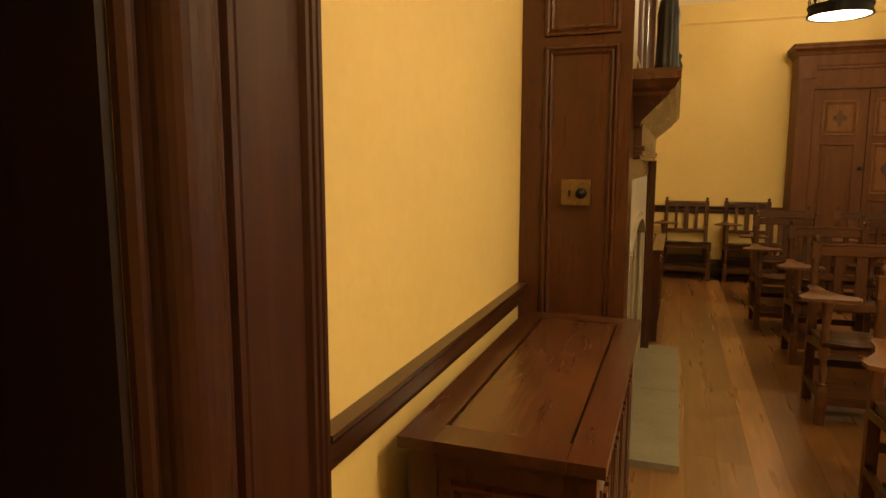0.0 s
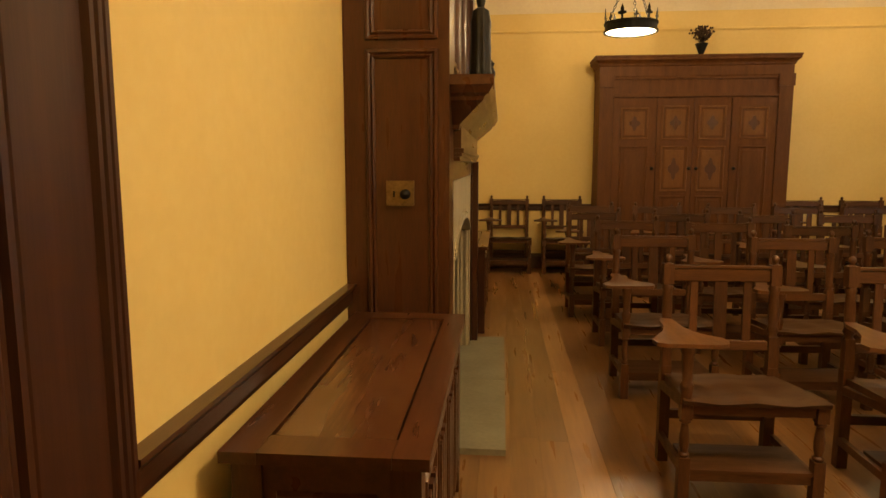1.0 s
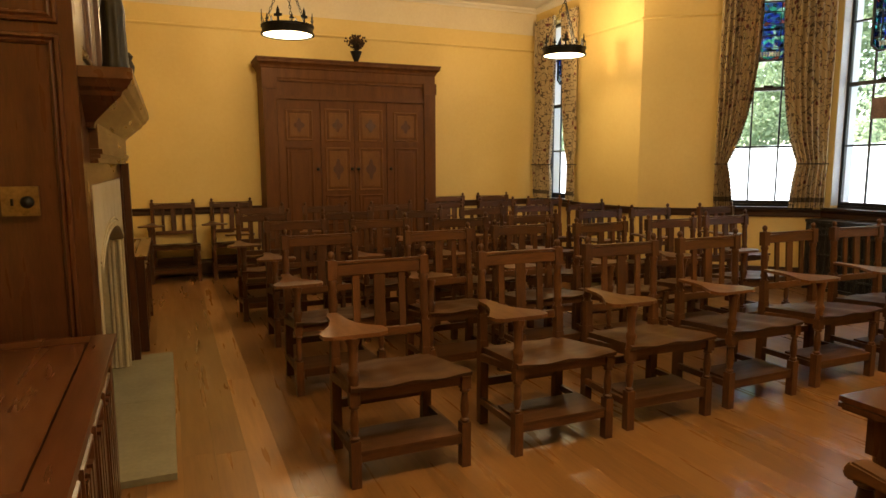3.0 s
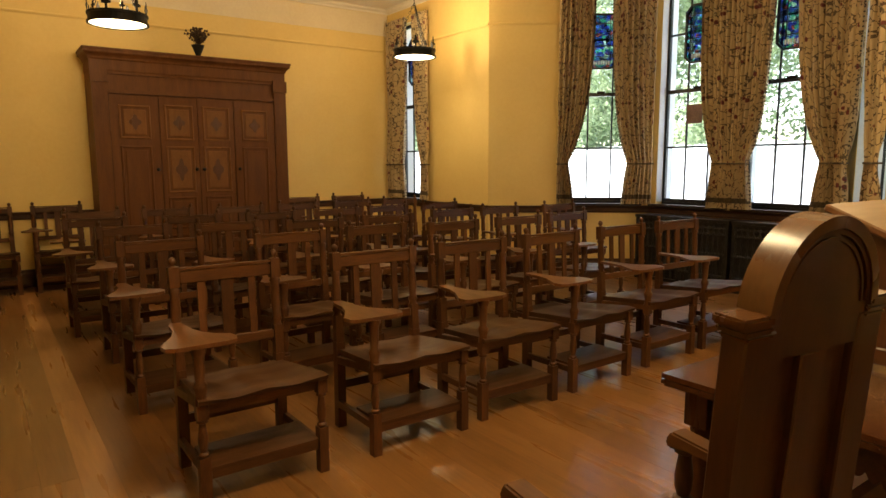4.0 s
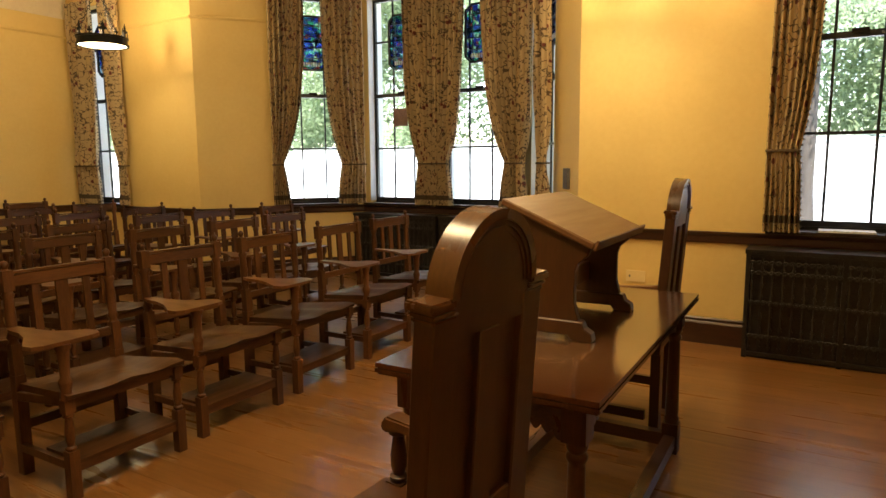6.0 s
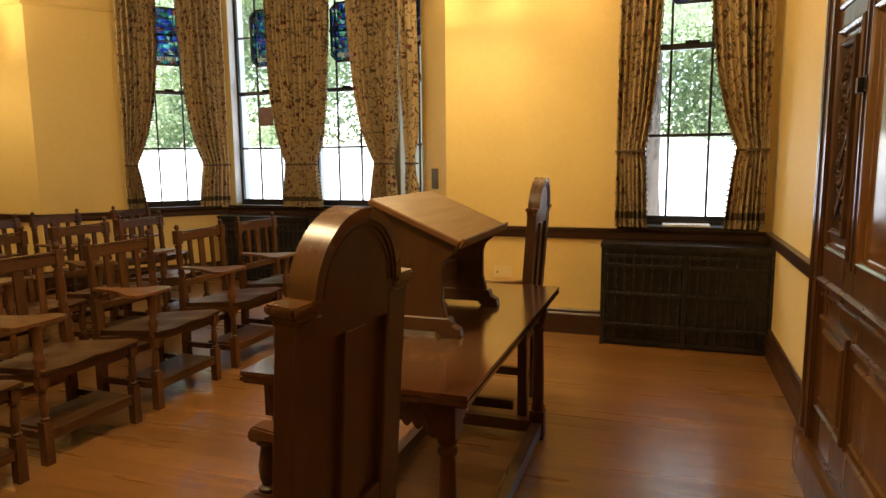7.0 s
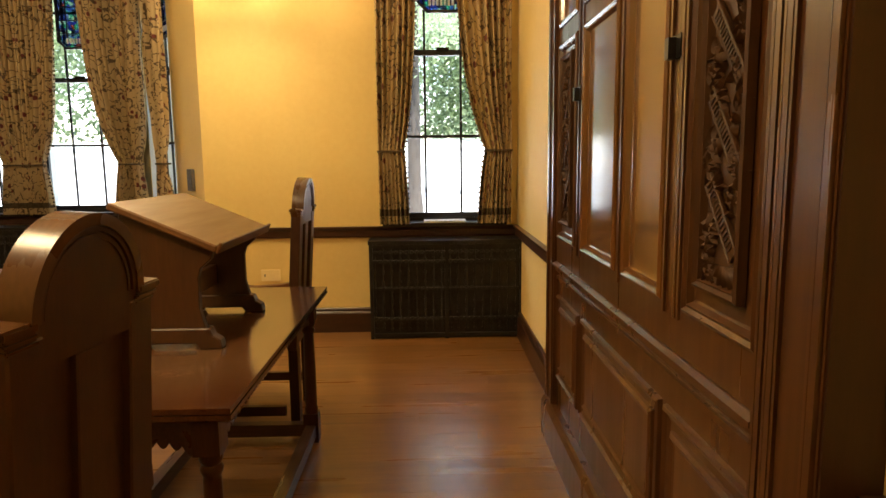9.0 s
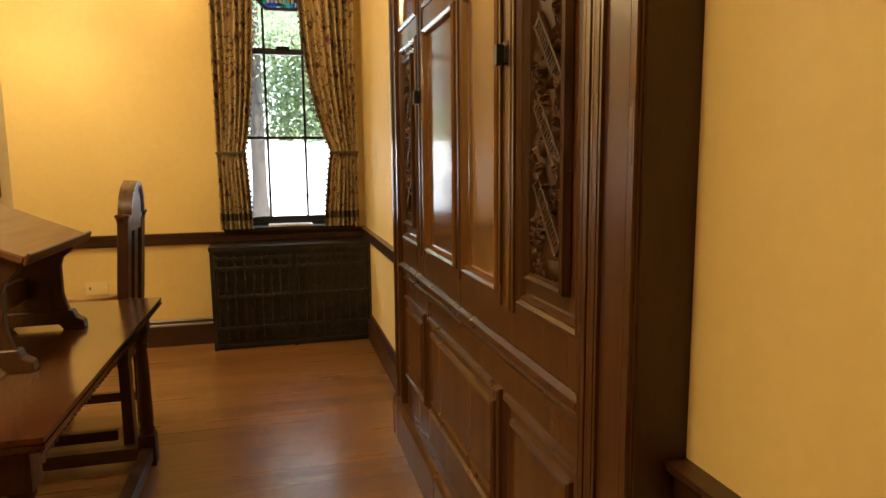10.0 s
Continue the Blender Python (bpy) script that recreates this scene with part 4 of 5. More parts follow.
# chimneypiece
CX, CY0, CY1 = -0.303, 2.82, 5.20
chimney = thing("chimneypiece", "dark oak chimneypiece with limestone surround and moulded mantel shelf", "fireplace")
for y0, y1, facing in ((CY0, 3.06, -1), (CY1 - 0.26, CY1, 1)):
    boxed("pilaster", (WEST + 0.002, CX, y0, y1, 0, TOP - 0.002), OAK_V, chimney, bevel=0.006)
SIDE_PANEL = [(0, 0.0), (0.004, 0.010), (0.014, 0.012), (0.022, 0.004), (0.030, 0.010), (0.038, 0.004), (0.044, -0.012), (0.05, -0.012)]
for z0, z1 in ((0.70, 1.85), (1.885, 3.0)):
    bm = bmesh.new()
    panel(bm, -0.655, -0.35, z0, z1, SIDE_PANEL, basis((0, CY0 - 0.002, 0), (1, 0, 0), (0, 0, 1)))
    part("side_panel", bm, OAK_V, chimney)
boxed("overmantel", (WEST + 0.002, CX - 0.03, 3.06, CY1 - 0.26, 1.56, TOP - 0.002), OAK_V, chimney)
bm = bmesh.new()
for k in range(3):
    y0 = 3.10 + 0.54 * k
    panel(bm, y0, y0 + 0.48, 1.84, 2.9, [(0, 0), (0.005, 0.014), (0.020, 0.018), (0.032, 0.006), (0.042, 0.012), (0.05, -0.004)], basis((CX - 0.029, 0, 0), (0, 1, 0), (0, 0, 1)))
part("overmantel_panel", bm, OAK_V, chimney)
bm = bmesh.new()
prof = [(-0.31, 1.53), (-0.275, 1.53), (-0.270, 1.55), (-0.255, 1.565), (-0.20, 1.615), (-0.165, 1.645), (-0.16, 1.66), (-0.14, 1.675), (-0.125, 1.70), (-0.12, 1.705), (-0.12, 1.745), (-0.31, 1.745)]
rings = []
for x, z in prof[:-1] + [(-0.12, 1.746)]:
    p = x + 0.31
    rings.append([bm.verts.new(v) for v in ((CX - 0.004, CY0 + 0.20 - p, z), (x, CY0 + 0.20 - p, z), (x, CY1 - 0.20 + p, z), (CX - 0.004, CY1 - 0.20 + p, z))])
for p, q in zip(rings, rings[1:]):
    for i in range(4):
        bm.faces.new((p[i], p[(i + 1) % 4], q[(i + 1) % 4], q[i]))
bm.faces.new(rings[0][::-1])
bm.faces.new(rings[-1])
part("mantel_shelf", bm, OAK_Y, chimney, "moulded oak mantel shelf")
boxed("frieze_board", (WEST + 0.002, CX + 0.034, 3.06, CY1 - 0.17, 1.45, 1.56), OAK_Y, chimney)
boxed("frieze_board", (WEST + 0.002, CX - 0.006, 3.06, CY1 - 0.26, 1.30, 1.449), OAK_Y, chimney)
bm = bmesh.new()
for d, z0, z1 in ((0.046, 1.428, 1.449), (0.038, 1.412, 1.4275), (0.028, 1.392, 1.4115)):
    box(bm, CX - 0.004, CX + d, 3.062, CY1 - 0.165, z0, z1)
soften(bm, 0.004, 2)
part("architrave", bm, OAK_Y, chimney, "stepped oak moulding round the opening")
# limestone lintel cut to a low arch, with a moulding along its lower edge
AR0, AR1 = 3.30, CY1 - 0.40


def arch_z(y):
    u = (2 * y - AR0 - AR1) / (AR1 - AR0)
    return 0.90 + 0.14 * (1 - abs(u) ** 2.4)


curve = [(AR0 + (AR1 - AR0) * k / 24, arch_z(AR0 + (AR1 - AR0) * k / 24)) for k in range(25)]
toward_room = basis((0, 0, 0), (0, 1, 0), (0, 0, 1))
bm = bmesh.new()
prism(bm, [(3.06, 0.90)] + curve + [(CY1 - 0.262, 0.90), (CY1 - 0.262, 1.392), (3.06, 1.392)], CX - 0.16, CX - 0.012, toward_room)
part("lintel_stone", bm, STONE, chimney, "pale limestone lintel with a low arch")
for lift, wide, out in ((0.004, 0.030, 0.004), (0.044, 0.012, 0.0)):
    bm = bmesh.new()
    prism(bm, [(y, z + lift) for y, z in curve] + [(y, z + lift + wide) for y, z in curve[::-1]], CX - 0.02, CX - 0.006 + out, toward_room, smooth=True)
    part("arch_moulding", bm, STONE, chimney)
boxed("stone_jamb", (WEST + 0.01, CX - 0.012, 3.06, 3.30, 0.033, 0.899), STONE, chimney, "pale limestone jamb")
boxed("stone_jamb", (WEST + 0.01, CX - 0.012, CY1 - 0.40, CY1 - 0.262, 0.033, 0.899), STONE, chimney, "pale limestone jamb")
for x in (CX - 0.035, CX - 0.075, CX - 0.098):
    bm = bmesh.new()
    lathe(bm, [(0.013, 0.034), (0.013, 0.90)], 10, x, CY1 - 0.402)
    part("jamb_roll", bm, STONE, chimney)
boxed("chimney_breast", (WEST + 0.031, CX - 0.162, 3.30, CY1 - 0.40, 1.05, 1.30), SOOT, chimney)
boxed("fireback", (WEST + 0.003, WEST + 0.03, 3.30, CY1 - 0.40, 0.0, 0.98), SOOT, chimney)
boxed("oak_post", (CX + 0.002, CX + 0.045, CY1 - 0.258, CY1 - 0.17, 0.033, 1.398), OAK_V, chimney)
hearth = thing("hearth", "grey-green slate hearth slab on the floor", "hearth")
boxed("slab", (-0.66, -0.050, 3.03, 4.044, 0.0, 0.032), HEARTH, hearth, bevel=0.006)
boxed("slab", (-0.66, -0.050, 4.046, 5.06, 0.0, 0.032), HEARTH, hearth, bevel=0.006)

plate = thing("switch_plate", "square brass switch plate on the oak side panel", "switch")
boxed("plate", (-0.568, -0.450, CY0 - 0.024, CY0 - 0.013, 1.203, 1.308), BRASS, plate, bevel=0.003)
bm = bmesh.new()
lathe(bm, [(0.022, 0), (0.022, 0.012), (0.014, 0.024), (0.003, 0.028)], 12, m=pose(-0.487, CY0 - 0.0245, 1.252, 90))
part("knob", bm, IRON, plate)
boxed("toggle", (-0.538, -0.530, CY0 - 0.031, CY0 - 0.0245, 1.240, 1.265), IRON, plate, bevel=0.001)

bm = bmesh.new()
n = 40
rings = []
for r, zz, fold in ((0.086, 1.746, 0.04), (0.088, 1.76, 0.06), (0.080, 1.79, 0.07), (0.076, 1.90, 0.08), (0.074, 2.02, 0.06), (0.078, 2.12, 0.05), (0.064, 2.20, 0.0), (0.026, 2.225, 0.0), (0.036, 2.27, 0.0), (0.034, 2.32, 0.0), (0.01, 2.35, 0.0)):
    z = 1.746 + 0.58 * (zz - 1.746)
    rings.append([bm.verts.new((-0.178 + 0.54 * r * (1 + fold * math.sin(9 * q)) * math.cos(q), 2.90 + 0.7 * r * (1 + fold * math.sin(9 * q)) * math.sin(q), z)) for q in [2 * math.pi * i / n for i in range(n)]])
for p, q in zip(rings, rings[1:]):
    for i in range(n):
        bm.faces.new((p[i], p[(i + 1) % n], q[(i + 1) % n], q[i])).smooth = True
bm.faces.new(rings[0][::-1])
bm.faces.new(rings[-1])
lathe(bm, [(0.020, 1.746), (0.024, 1.775), (0.014, 1.80), (0.020, 1.815), (0.008, 1.83)], 10, -0.140, 3.02)
tagged(part("statue", bm, BRONZE), "dark bronze draped figure on the mantel shelf", "statue")

# ---- north side: armoire and vase ----
AX0, AX1, AY, AH = 1.09, 3.33, 8.25, 2.67
arm = thing("armoire", "large oak armoire with four panelled doors and a heavy cornice", "armoire", at=pose((AX0 + AX1) / 2, AY, 0))
aw = (AX1 - AX0) / 2
boxed("body", (-aw, aw, 0.0, NORTH - AY - 0.05, 0, 2.42), ARMOIRE, arm)
bm = bmesh.new()
rings = []
for d, z in ((0.0, 2.421), (0.006, 2.44), (0.006, 2.545), (0.018, 2.557), (0.022, 2.575), (0.040, 2.600), (0.058, 2.612), (0.062, 2.622), (0.062, 2.645), (0.070, 2.650), (0.070, 2.67)):
    rings.append([bm.verts.new(v) for v in ((-aw - d, 0.449, z), (-aw - d, -d, z), (aw + d, -d, z), (aw + d, 0.449, z))])
for p, q in zip(rings, rings[1:]):
    for i in range(4):
        bm.faces.new((p[i], p[(i + 1) % 4], q[(i + 1) % 4], q[i]))
bm.faces.new(rings[0][::-1])
bm.faces.new(rings[-1])
part("cornice", bm, ARMOIRE, arm, "moulded cornice")
for s in (-1, 1):
    boxed("pilaster", (s * (aw - 0.08) - 0.08, s * (aw - 0.08) + 0.08, -0.035, 0.001, 0.0, 2.42), ARMOIRE, arm)
    boxed("capital", (s * (aw - 0.08) - 0.09, s * (aw - 0.08) + 0.09, -0.05, 0.001, 2.30, 2.44), ARMOIRE, arm)
boxed("architrave", (-aw + 0.162, aw - 0.162, -0.030, 0.001, 2.185, 2.225), ARMOIRE, arm, bevel=0.008)
boxed("frieze_bead", (-aw + 0.005, aw - 0.005, -0.022, 0.001, 2.395, 2.419), ARMOIRE, arm, bevel=0.008)
front = basis((0, -0.022, 0), (1, 0, 0), (0, 0, 1))
DOORS = [(-0.955, -0.44, 1), (-0.43, -0.003, 0), (0.003, 0.43, 0), (0.44, 0.955, 1)]
SUNK = [(0, 0.0), (0.006, 0.010), (0.018, 0.010), (0.028, -0.004), (0.04, -0.004), (0.055, 0.004)]
for x0, x1, plain in DOORS:
    leaf = boxed("door", (x0, x1, -0.022, 0.001, 0.12, 2.16), ARMOIRE, arm)
    spans = [(0.2, 1.60, ARMOIRE), (1.68, 2.06, ARMOIRE_LIGHT)] if plain else [(0.2, 0.55, ARMOIRE), (0.62, 1.00, ARMOIRE), (1.05, 1.60, ARMOIRE_LIGHT), (1.67, 2.08, ARMOIRE_LIGHT)]
    inset = 0.09 if plain else 0.05
    for z0, z1, mat in spans:
        bm = bmesh.new()
        panel(bm, x0 + inset, x1 - inset, z0, z1, SUNK, front)
        pan = part("panel", bm, mat, leaf)
        if mat is ARMOIRE_LIGHT or z1 == 1.0:
            bm = bmesh.new()
            cx, cz = (x0 + x1) / 2, (z0 + z1) / 2
            rz = 0.11 if z1 == 1.60 else 0.07
            prism(bm, [(cx + 0.055 * math.cos(a) * (1 + 0.25 * math.cos(4 * a)), cz + rz * math.sin(a) * (1 + 0.25 * math.cos(4 * a))) for a in [2 * math.pi * i / 24 for i in range(24)]], 0.002, 0.008, front)
            part("rosette", bm, OAK_V, pan, "dark painted rosette")
    bm = bmesh.new()
    kx = x1 - 0.04 if x0 < -0.1 else x0 + 0.04
    lathe(bm, [(0.012, 0), (0.012, 0.02), (0.022, 0.03), (0.018, 0.045), (0.004, 0.05)], 10, m=pose(kx, -0.022, 1.33, 90))
    part("knob", bm, IRON, leaf)

vase = thing("vase", "small dark vase of dried flowers on top of the armoire", "vase", at=pose(2.31, 8.42, AH))
bm = bmesh.new()
lathe(bm, [(0.045, 0), (0.045, 0.012), (0.026, 0.03), (0.034, 0.05), (0.058, 0.11), (0.078, 0.16), (0.06, 0.165)], 14)
part("pot", bm, BRONZE, vase)
bm = bmesh.new()
for i in range(130):
    a, e, ln = random.uniform(0, 6.28), random.uniform(0.7, 1.5), random.uniform(0.08, 0.22)
    d = Vector((math.cos(a) * math.cos(e), math.sin(a) * math.cos(e), math.sin(e)))
    p0, p1 = Vector((0, 0, 0.15)), Vector((0, 0, 0.15)) + d * ln
    side = d.orthogonal().normalized() * 0.003
    up = d.cross(side)
    bm.faces.new([bm.verts.new(v) for v in (p0 - side, p0 + side, p1 + side, p1 - side)])
    lathe(bm, [(0.002, -0.012), (0.013, -0.004), (0.011, 0.008), (0.002, 0.016)], 5, m=Matrix.Translation(p1))
part("dried_stems", bm, DRIED, vase)

# ---- south wall: built-in cupboard ----
SX0, SX1, SY = 0.960, 3.165, -0.61
cup = thing("built_in_cupboard", "tall varnished oak wall cupboard with carved and plain panels", "cupboard")
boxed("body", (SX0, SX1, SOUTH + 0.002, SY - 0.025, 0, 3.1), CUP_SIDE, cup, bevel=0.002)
boxed("side_board", (SX0 - 0.006, SX0 - 0.0005, SOUTH + 0.002, SY - 0.003, 0.2, 3.1), CUP_SIDE, cup, "side board with its shade put into the colour", bevel=0.001)
FS = basis((0, SY - 0.025, 0), (-1, 0, 0), (0, 0, 1))
TOWARD = basis((0, SY - 0.025, 0), (0, -1, 0), (0, 0, 1))
bm = bmesh.new()
prism(bm, [(0.0, 0.0), (-0.05, 0.0), (-0.05, 0.17), (-0.04, 0.19), (-0.03, 0.20), (0.0, 0.20)], -SX1 - 0.012, -SX0 + 0.01, TOWARD)
part("plinth", bm, PANEL, cup)
bm = bmesh.new()
prism(bm, [(0.0, 0.858), (-0.016, 0.858), (-0.020, 0.866), (-0.020, 0.876), (-0.032, 0.884), (-0.032, 0.894), (-0.018, 0.903), (0.0, 0.904)], -SX1 + 0.08, -1.157, TOWARD)
part("ledge", bm, PANEL, cup, "worn moulded ledge")
for x0, x1, beads in ((SX0, 1.155, ((0.975, 0.009), (0.992, 0.004), (1.082, 0.004), (1.096, 0.008), (1.112, 0.004), (1.130, 0.008), (1.147, 0.005))), (3.02, SX1, ((3.032, 0.006), (3.131, 0.005), (3.152, 0.008)))):
    stile = boxed("stile", (x0, x1, SY - 0.026, SY, 0.20, 3.1), PANEL, cup, bevel=0.003)
    for x, w in beads:
        boxed("reed", (x - w, x + w, SY - 0.001, SY + 0.3 * w + 0.006, 0.201, 3.099), PANEL, stile, bevel=0.003)
BOLD = [(0, 0.0), (0.003, 0.020), (0.012, 0.026), (0.020, 0.018), (0.026, 0.020), (0.034, 0.006), (0.040, 0.004)]
FIELD = [(0, 0.0), (0.003, 0.014), (0.012, 0.018), (0.020, 0.008), (0.034, 0.003), (0.052, 0.003), (0.054, 0.012), (0.064, 0.018), (0.074, 0.012), (0.082, 0.010)]


def leaf_shape(bm, m, length, width, bend):
    """A small curling acanthus leaf with a raised rib."""
    n = 7
    left, right, rib = [], [], []
    for i in range(n + 1):
        u = i / n
        a = bend * u
        c = Vector((length * u * math.cos(a * 0.6), length * u * math.sin(a * 0.6), 0))
        side = Vector((-math.sin(a), math.cos(a), 0)) * width * math.sin(math.pi * (0.12 + 0.88 * u)) * (1 + 0.3 * (i % 2))
        left.append(bm.verts.new(m @ (c + side)))
        right.append(bm.verts.new(m @ (c - side)))
        rib.append(bm.verts.new(m @ (c + Vector((0, 0, 0.013 * math.sin(math.pi * (0.2 + 0.7 * u)))))))
    for i in range(n):
        for p, q in ((left, rib), (rib, right)):
            f = bm.faces.new((p[i], q[i], q[i + 1], p[i + 1]))
            f.smooth = True


def curl(bm, m, r, turns, thick=0.006):
    """A scroll: a tapering tube wound in a spiral."""
    n = int(10 * turns)
    rings = []
    for i in range(n + 1):
        u = i / n
        a, q = 2 * math.pi * turns * u, r * (1 - 0.75 * u)
        c, out = Vector((q * math.cos(a), q * math.sin(a), 0)), Vector((math.cos(a), math.sin(a), 0))
        t = thick * (1 - 0.4 * u)
        rings.append([bm.verts.new(m @ (c + out * t * math.cos(k * math.pi / 4) + Vector((0, 0, 0.002 + t * max(0, math.sin(k * math.pi / 4)) * 1.3)))) for k in range(5)])
    for p, q in zip(rings, rings[1:]):
        for k in range(4):
            f = bm.faces.new((p[k], p[k + 1], q[k + 1], q[k]))
            f.smooth = True


def stem(bm, m, pts, thick=0.004):
    """A half-round stem through the points, in the plane of m."""
    rings = []
    for i, (x, y) in enumerate(pts):
        px, py = pts[max(i - 1, 0)]
        qx, qy = pts[min(i + 1, len(pts) - 1)]
        d = Vector((-(qy - py), qx - px, 0)).normalized()
        rings.append([bm.verts.new(m @ (Vector((x, y, 0)) + d * thick * math.cos(k * math.pi / 4) + Vector((0, 0, 1.6 * thick * math.sin(k * math.pi / 4))))) for k in range(5)])
    for p, q in zip(rings, rings[1:]):
        for k in range(4):
            bm.faces.new((p[k], p[k + 1], q[k + 1], q[k])).smooth = True


def carved_panel(x0, x1, parent, flip):
    """A strip of fine foliage with slanting ribbons that bear raised bars."""
    FC = FS @ Matrix.Translation((0, 0, 0.0055))
    bm = bmesh.new()
    panel(bm, -x1, -x0, 1.09, 1.815, [(0, 0.002), (0.002, 0.020), (0.009, 0.024), (0.016, 0.015), (0.020, 0.016), (0.026, 0.001), (0.030, 0.001)], FC)
    strip = part("carved_panel", bm, CARVED, parent, "carved foliage panel with slanting ribbons")
    cx, half = -(x0 + x1) / 2, (x1 - x0) / 2 - 0.03
    slope = radians(-50 if not flip else -130)
    for k in range(3):
        z = 1.255 + 0.174 * k
        m = FC @ Matrix.Translation((cx, z, 0.003)) @ Matrix.Rotation(slope, 4, "Z")
        bm = bmesh.new()
        box(bm, -0.098, 0.098, -0.017, 0.017, 0.0, 0.008, m)
        box(bm, -0.100, 0.100, 0.0172, 0.0235, 0.0, 0.012, m)
        box(bm, -0.100, 0.100, -0.0205, -0.0172, 0.0, 0.010, m)
        soften(bm, 0.0015)
        part("ribbon", bm, CARVED, strip)
        for i in range(15):
            u = -0.084 + 0.0115 * i
            bm = bmesh.new()
            box(bm, u, u + 0.003, -0.011, 0.011, 0.008, 0.0105, m)
            part("raised_bar", bm, CARVED, strip)
        for sgn in (-1, 1):
            side = sgn * (-1 if flip else 1)
            vine = [(cx + side * half * (0.25 + 0.62 * math.sin(2.6 * t + 0.3)), z + sgn * (0.005 + 0.125 * t)) for t in [i / 12 for i in range(13)]]
            bm = bmesh.new()
            stem(bm, FC @ Matrix.Translation((0, 0, 0.002)), vine, 0.005)
            part("carved_stem", bm, CARVED, strip)
            for i in range(32):
                x, y = vine[i % 12 + 1]
                x = min(max(x + random.uniform(-0.016, 0.016), cx - half + 0.008), cx + half - 0.008)
                bm = bmesh.new()
                base = FC @ Matrix.Translation((x, y, 0.003)) @ Matrix.Rotation(random.uniform(0, 6.28), 4, "Z")
                leaf_shape(bm, base, random.uniform(0.030, 0.046), random.uniform(0.0055, 0.0095), random.uniform(-2.6, 2.6))
                part("carved_leaf", bm, CARVED, strip)
            for i in (3, 8):
                bm = bmesh.new()
                x, y = vine[i]
                base = FC @ Matrix.Translation((x - side * 0.008, y, 0.002)) @ Matrix.Rotation(random.uniform(0, 6.28), 4, "Z")
                curl(bm, base, 0.014, 1.5, 0.005)
                part("scroll", bm, CARVED, strip)
    # crest of leaves at the top and tuft at the foot
    for z, way in ((1.715, 1), (1.155, -1)):
        for i in range(9):
            bm = bmesh.new()
            a = math.pi / 2 * way + (i - 4) * 0.33
            base = FC @ Matrix.Translation((cx + (i - 4) * 0.011, z, 0.003)) @ Matrix.Rotation(a, 4, "Z")
            leaf_shape(bm, base, 0.052, 0.0085, 1.2 if i < 4 else -1.2)
            part("carved_leaf", bm, CARVED, strip)
    return strip


UPPER_PANELS = [(1.165, 1.515, True), (1.655, 2.00, False), (2.075, 2.53, False), (2.635, 2.985, True)]
for x0, x1, carved in UPPER_PANELS:
    bm = bmesh.new()
    panel(bm, -x1, -x0, 1.015, 1.875, BOLD, FS)
    pan = part("upper_panel", bm, PANEL if carved else PANEL_FIELD, cup)
    bm = bmesh.new()
    panel(bm, -x1, -x0, 1.945, 2.55, BOLD, FS)
    part("top_panel", bm, PANEL_FIELD, cup)
    boxed("cross_rail", (x0 + 0.003, x1 - 0.003, SY - 0.0245, SY - 0.010, 1.877, 1.943), PANEL, cup, bevel=0.002)
    if carved:
        carved_panel(x0 + 0.075, x1 - 0.063, cup, x0 > 2)
for x0, x1 in ((1.157, 1.60), (1.601, 2.032), (2.038, 2.56), (2.564, 3.015)):
    hole = [u for u in UPPER_PANELS if x0 < u[0] and u[1] < x1][0]
    bm = bmesh.new()
    for dims in ((x0, hole[0] + 0.002, 0.905, 2.6), (hole[1] - 0.002, x1, 0.905, 2.6), (hole[0] + 0.002, hole[1] - 0.002, 0.905, 1.017), (hole[0] + 0.002, hole[1] - 0.002, 2.548, 2.6)):
        box(bm, dims[0], dims[1], SY - 0.024, SY - 0.012, dims[2], dims[3])
    part("door_frame", bm, PANEL, cup)
boxed("lower_frame", (1.157, 3.015, SY - 0.026, SY - 0.0235, 0.2, 0.8575), PANEL, cup, bevel=0)
boxed("rail_bead", (1.158, 3.015, SY - 0.024, SY - 0.012, 0.822, 0.838), PANEL, cup, bevel=0.005)
for x in (1.545, 1.567, 1.640, 2.035, 2.545, 2.60):
    boxed("bead", (x - 0.006, x + 0.006, SY - 0.026, SY - 0.005, 0.99, 2.6), PANEL, cup, bevel=0.003)
for x, z in ((1.606, 1.638), (2.585, 1.63)):
    bm = bmesh.new()
    box(bm, x - 0.030, x + 0.030, SY - 0.026, SY - 0.003, z - 0.026, z + 0.026)
    box(bm, x - 0.004, x + 0.022, SY - 0.004, SY + 0.016, z - 0.030, z + 0.020)
    soften(bm, 0.003)
    part("latch", bm, GRILLE, cup, "dark iron latch")
for x0, x1 in ((1.165, 1.628), (1.658, 2.535), (2.585, 3.005)):
    bm = bmesh.new()
    panel(bm, -x1, -x0, 0.345, 0.748, FIELD, FS)
    part("lower_panel", bm, PANEL, cup)

